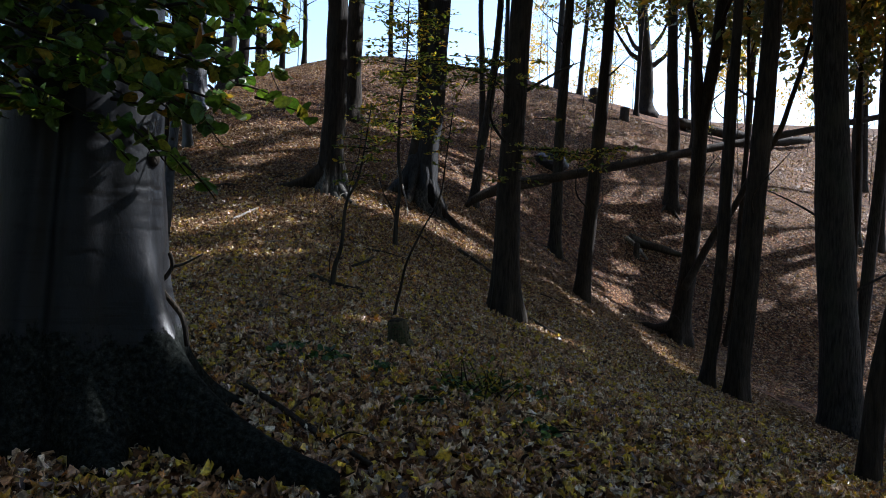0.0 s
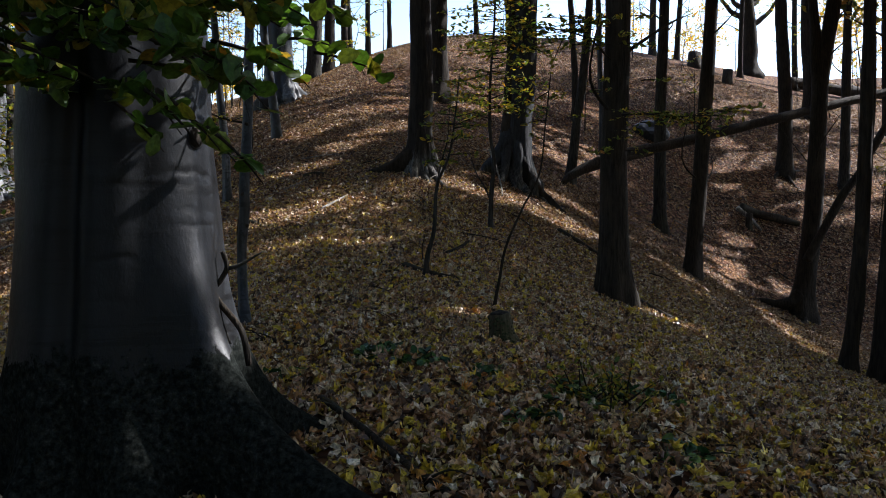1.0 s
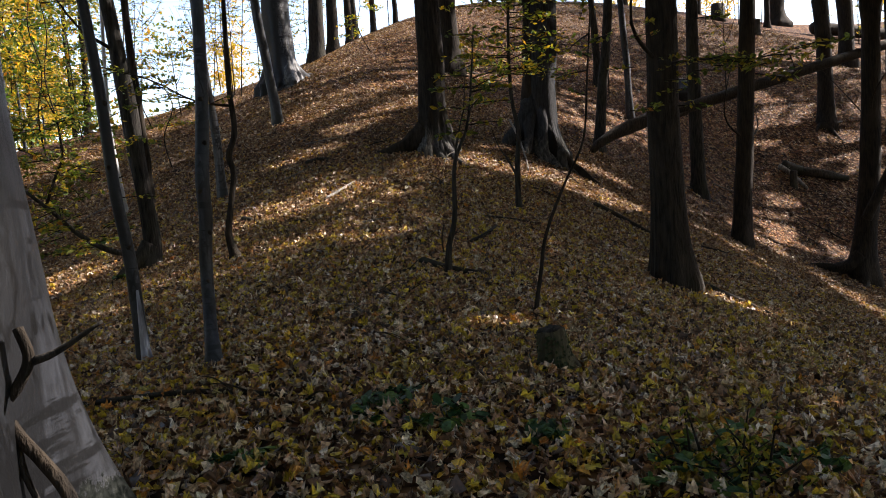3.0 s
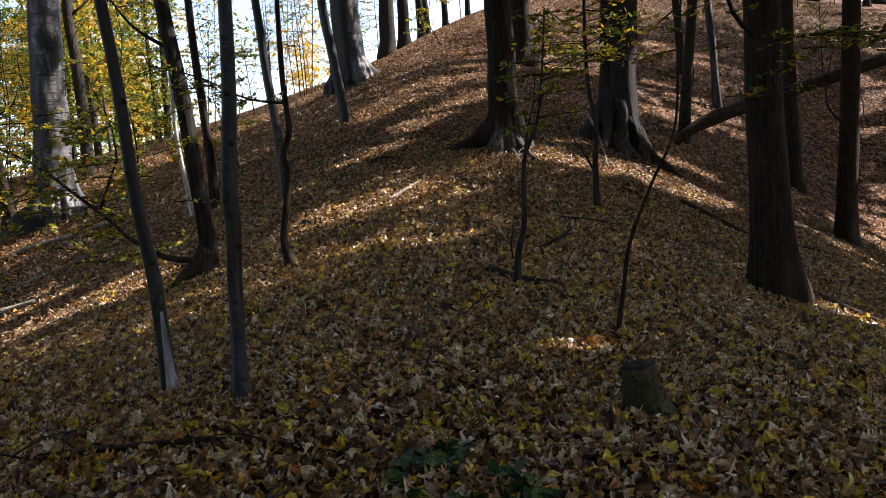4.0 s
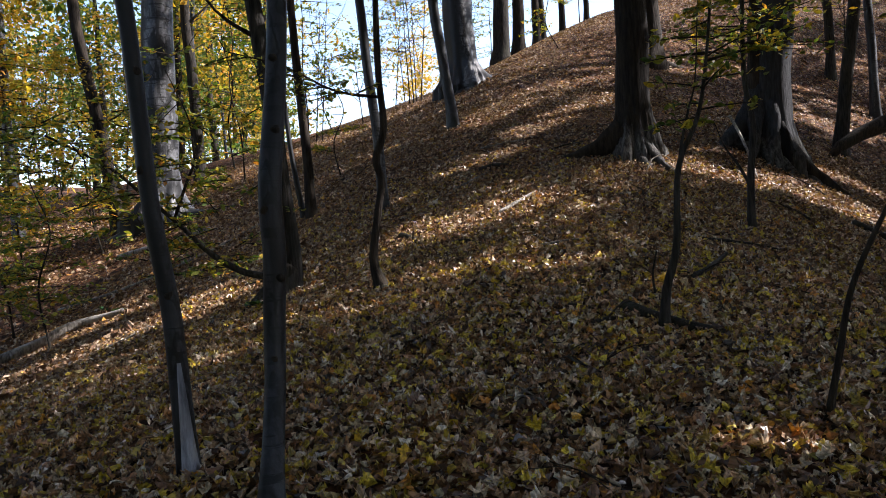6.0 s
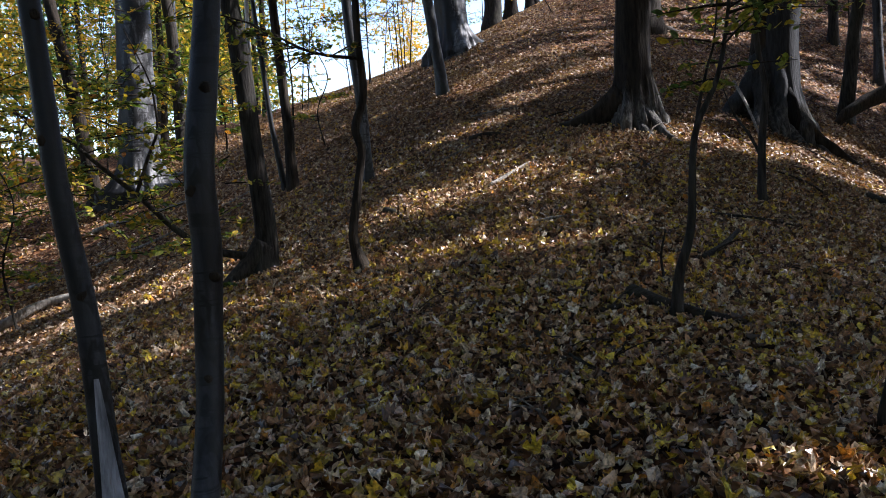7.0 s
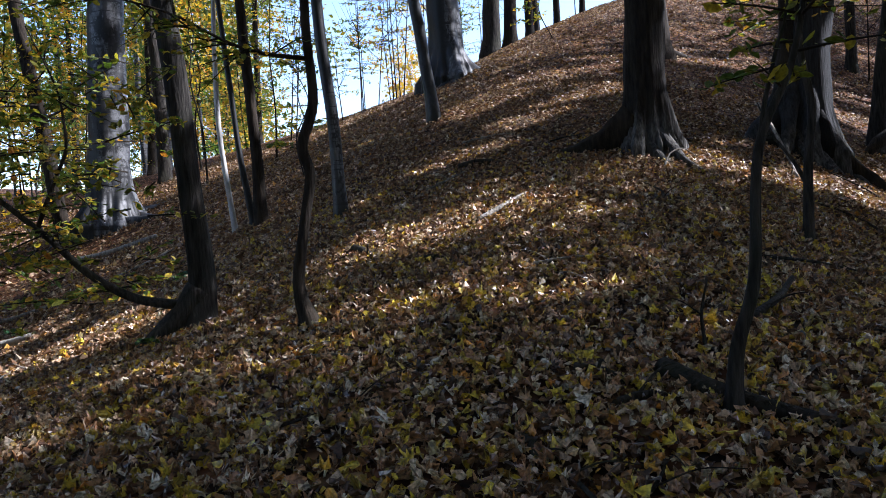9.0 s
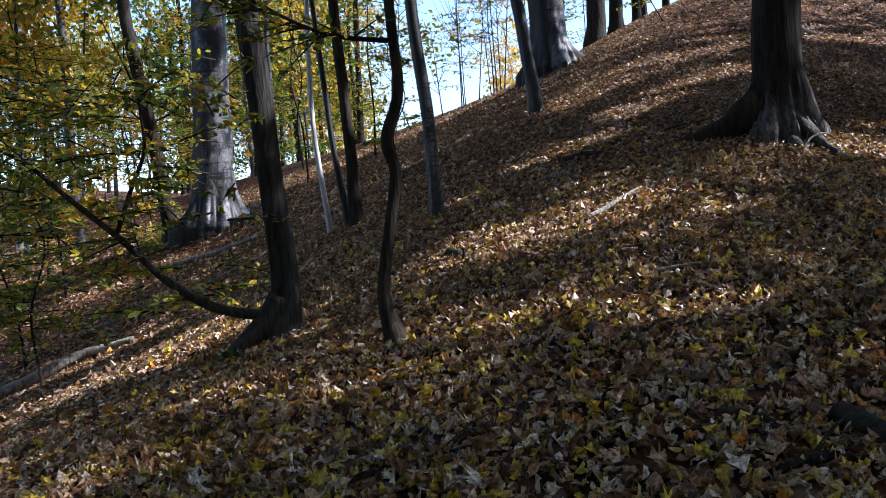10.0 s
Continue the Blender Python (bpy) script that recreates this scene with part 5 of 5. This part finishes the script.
for i, (x, y) in enumerate([(-0.2, 8.6), (1.2, 9.2), (0.9, 5.6), (-2.2, 9.6), (-3.9, 10.8), (-2.8, 13.5), (-4.8, 13.3), (2.6, 9.6), (-0.9, 13.4), (-5.2, 9.8), (-3.0, 15.2), (-6.6, 11.6), (-1.5, 8.3), (-4.0, 12.0), (-2.0, 10.6), (0.3, 11.2), (-6.0, 15.0), (-8.5, 16.0)]):
    rs = np.random.RandomState(700 + i)
    a, l = rs.uniform(0, 3.14), rs.uniform(0.25, 0.8)
    d = np.array((math.cos(a), math.sin(a))) * l
    lying("twig", "thin dry fallen twig on the leaves", [(x, y, 0.02), (x + 0.5 * d[0] + 0.04, y + 0.5 * d[1], 0.035), (x + d[0], y + d[1], 0.02)], 0.009, 0.004, (ROTTEN, DEAD_WOOD)[i % 2], 720 + i, 0.0, "twig", 2)
lying("dead_branch", "thin pale dead branch leaning at the gnarled beech", [(-1.38, 21.3, 0.62), (-1.2, 20.9, 0.35), (-1.02, 20.2, 0.08), (-0.93, 19.4, 0.02)], 0.03, 0.018, DEAD_WOOD, 63, 0.0, "branch", 2)
lying("twig", "curved pale twig at the foot of the ridge beech", [(-2.64, 18.25, 0.0), (-2.56, 18.4, 0.16), (-2.4, 18.6, 0.2), (-2.25, 18.7, 0.1)], 0.014, 0.008, DEAD_WOOD, 64, 0.0, "twig", 1)
for i, (x, y, a, l) in enumerate([(-3.4, 14.1, 0.4, 0.7), (-2.5, 16.6, 2.0, 0.8), (-1.6, 15.0, 0.2, 1.1), (-5.9, 17.6, 1.1, 0.9), (-0.2, 17.4, 2.6, 0.9), (-4.6, 19.6, 0.8, 0.8), (-6.3, 20.3, 0.2, 1.0), (0.2, 20.0, 2.4, 1.0), (-7.6, 14.4, 2.9, 0.9), (-9.6, 13.2, 0.3, 1.1), (-8.4, 12.2, 2.7, 0.8), (2.4, 18.4, 0.7, 1.2), (4.6, 18.8, 2.2, 1.4), (7.2, 24.4, 0.5, 1.8), (9.4, 30.5, 2.7, 2.0), (5.2, 30.6, 0.3, 1.6)]):
    d = np.array((math.cos(a), math.sin(a))) * l
    lying("twig", "dead branch lying on the leafy slope", [(x, y, 0.02), (x + 0.4 * d[0] + 0.07, y + 0.4 * d[1], 0.05), (x + d[0], y + d[1], 0.03)], 0.012 + 0.008 * l, 0.006, (DEAD_WOOD, ROTTEN, GREY_BARK)[i % 3], 740 + i, 0.0, "branch", 3)
lying("fallen_branch", "curved brown dead branch beside the beech root", [(-1.45, 5.3, 0.02), (-1.0, 4.7, 0.04), (-0.66, 4.25, 0.03), (-0.35, 3.92, 0.02)], 0.022, 0.013, ROTTEN, 65, 0.0, "branch", 3)
lying("fallen_branch", "curved grey branch beside the forked sapling", [(-1.6, 13.2, 0.0), (-1.42, 13.6, 0.05), (-1.3, 14.15, 0.09)], 0.035, 0.02, GREY_BARK, 68, 0.1, "branch", 2)
lying("dead_branch", "thin dead shoot standing in the leaves", [(-1.88, 12.5, 0.0), (-1.9, 12.52, 0.2), (-1.86, 12.55, 0.42)], 0.012, 0.006, GREY_BARK, 69, 0.0, "branch", 2)
lying("twig", "long thin pale stick on the leaves", [(-2.36, 10.7, 0.02), (-2.17, 10.4, 0.05), (-1.97, 10.26, 0.03)], 0.011, 0.006, GREY_BARK, 75, 0.0, "twig", 2)
for i, (x0, y0, x1, y1, r) in enumerate([(-2.56, 11.82, -2.25, 11.75, 0.03), (-2.28, 11.43, -2.0, 11.68, 0.028), (-2.62, 10.96, -2.5, 10.78, 0.03), (-5.9, 15.35, -5.45, 14.95, 0.05), (-5.75, 18.6, -5.2, 18.68, 0.06), (-4.7, 14.6, -4.3, 14.4, 0.03), (0.5, 15.6, 0.95, 15.3, 0.03), (-0.6, 12.7, -0.2, 12.6, 0.025)]):
    lying("bark_chunk", "dark rotten chunk of wood half under the leaves", [(x0, y0, 0.0), (0.5 * (x0 + x1), 0.5 * (y0 + y1) + 0.03, 0.01), (x1, y1, -0.01)], r, 0.7 * r, ROTTEN, 780 + i, 0.2, "wood", 1)
rock = thing("boulder", 5.3, 37.3)
tagged(rock, "grey boulder on the far slope", "boulder")
bm = bmesh.new()
bmesh.ops.create_icosphere(bm, subdivisions=3, radius=1.0)
for w in bm.verts:
    w.co = Vector((w.co.x * 0.9, w.co.y * 0.7, w.co.z * 0.55 + 0.2)) * (1 + 0.25 * noise.noise(w.co * 1.3))
me = bpy.data.meshes.new("body")
bm.to_mesh(me)
me.materials.append(BEECH)
ob = new("body", me)
ob.parent = rock

# ---------------------------------------------------------------- green plants


def bramble(x, y, r, n, seed):
    rs = np.random.RandomState(seed)
    t = thing("bramble", x, y)
    tagged(t, "low dark green bramble plant among fallen leaves", "plant", "green plants")
    sp = []
    for i in range(n):
        a = rs.uniform(0, 6.28)
        sp.append(spray(np.array((0, 0, 0.02)) + rs.normal(size=3) * (0.3 * r, 0.3 * r, 0.0), (math.cos(a), math.sin(a), rs.uniform(0.25, 0.9)), r * rs.uniform(0.5, 1.1), 7, 0.085, rs, 0.3))
    foliage(t, sp, BRAMBLE, rs, ROUND)


for i, (x, y, r, n) in enumerate([(-1.39, 6.94, 0.24, 10), (-0.97, 6.55, 0.24, 9), (-0.5, 6.45, 0.22, 8), (0.33, 6.25, 0.34, 15), (-1.43, 6.6, 0.16, 5), (0.75, 5.2, 0.25, 8), (-1.9, 5.9, 0.2, 4), (-6.9, 13.2, 0.2, 6), (-12.9, 16.6, 0.4, 10), (-9.3, 16.4, 0.3, 7), (0.9, 6.6, 0.2, 5), (-0.2, 5.4, 0.2, 5)]):
    bramble(x, y, r, n, 800 + i)

rs = np.random.RandomState(830)
herb = thing("herb", 0.33, 6.15)
tagged(herb, "soft yellow-green weed growing through the leaves", "plant", "green plants")
foliage(herb, [spray(np.array((rs.normal() * 0.12, rs.normal() * 0.12, 0.0)), (rs.normal() * 0.6, rs.normal() * 0.6, 1.0), rs.uniform(0.2, 0.42), 14, 0.05, rs, 0.1, 1.0) for i in range(22)], YELLOWING, rs)

# ---------------------------------------------------------------- fallen leaves


def litter(name, label, x0, x1, y0, y1, per_m2, size, outline, seed, lift, tilt, keep=None, mat=None, curl=1.35):
    rs = np.random.RandomState(seed)
    n = int((x1 - x0) * (y1 - y0) * per_m2)
    x, y = rs.uniform(x0, x1, n), rs.uniform(y0, y1, n)
    if keep is not None:
        ok = keep(x, y) > rs.uniform(0, 1, n)
        x, y = x[ok], y[ok]
    e = 0.05
    z = floor_z(x, y)
    nx, ny = (floor_z(x + e, y) - z) / e, (floor_z(x, y + e) - z) / e
    nrm = np.stack([-nx, -ny, np.ones(len(x))], -1) + rs.normal(size=(len(x), 3)) * tilt
    at = np.stack([x, y, z + rs.uniform(0.004, lift, len(x))], -1)
    v, f = leaves(at, nrm, size * rs.uniform(0.5, 1.4, len(x)), outline, rs, curl, 0.5)
    ob = new(name, mesh_of(name, v, f, mat or LITTER, False))
    return tagged(ob, label, "leaves", kind="stuff")


def near(x, y):
    """Thick round the path, thinning out with distance."""
    d = np.hypot(x + 1.2, y - 6.5)
    return np.clip(1.4 - d / 13.0, 0.15, 1)


def far_from_path(x, y):
    return np.clip((np.hypot(x + 1.6, y - 7.2) - 6.0) / 2.5, 0.0, 1)


litter("leaf_litter", "brown and yellow lobed maple leaves lying thick", -9.0, 6.0, 1.2, 18, 215, 0.066, LOBED, 901, 0.055, 0.62, near)
litter("leaf_litter", "curled brown beech leaves lying thick", -10.0, 6.5, 1.0, 20.0, 520, 0.058, OVAL, 902, 0.045, 0.7, near)
litter("leaf_litter", "brown fallen leaves on the middle slope", -16, 10, 11, 26, 380, 0.076, DIAMOND, 903, 0.05, 0.42, far_from_path, BEECH_LITTER, 0.9)
litter("leaf_litter", "brown fallen leaves on the upper slope", -24, 22, 24, 52, 170, 0.085, DIAMOND, 904, 0.06, 0.42, None, BEECH_LITTER, 0.8)
litter("leaf_litter", "brown fallen leaves on the far slope of the hollow", 22, 42, 26, 66, 40, 0.16, DIAMOND, 906, 0.06, 0.4, None, BEECH_LITTER, 0.7)
litter("leaf_litter", "brown fallen leaves on the western flank", -36, -8, 8, 30, 70, 0.105, DIAMOND, 905, 0.05, 0.45, None, BEECH_LITTER)

rs = np.random.RandomState(950)
v, f = leaves(np.zeros((1, 3)), np.array([[0, 0, 1.0]]), np.array([0.13]), LOBED, rs, 0.3)
leaf_mesh = mesh_of("blade", v, f, YELLOW_LEAF, False)
for i in range(60):
    x, y = rs.uniform(-5, 2.2), rs.uniform(4.6, 12.5)
    lf = new("fallen_leaf", leaf_mesh)
    lf.location = (x, y, ground_at(x, y) + 0.045)
    lf.rotation_euler = (rs.normal() * 0.3, rs.normal() * 0.3, rs.uniform(0, 6.28))
    lf.scale = (rs.uniform(0.7, 1.2),) * 3
    tagged(lf, "bright yellow fallen maple leaf lying on brown leaves", "leaf", "yellow fallen leaves")
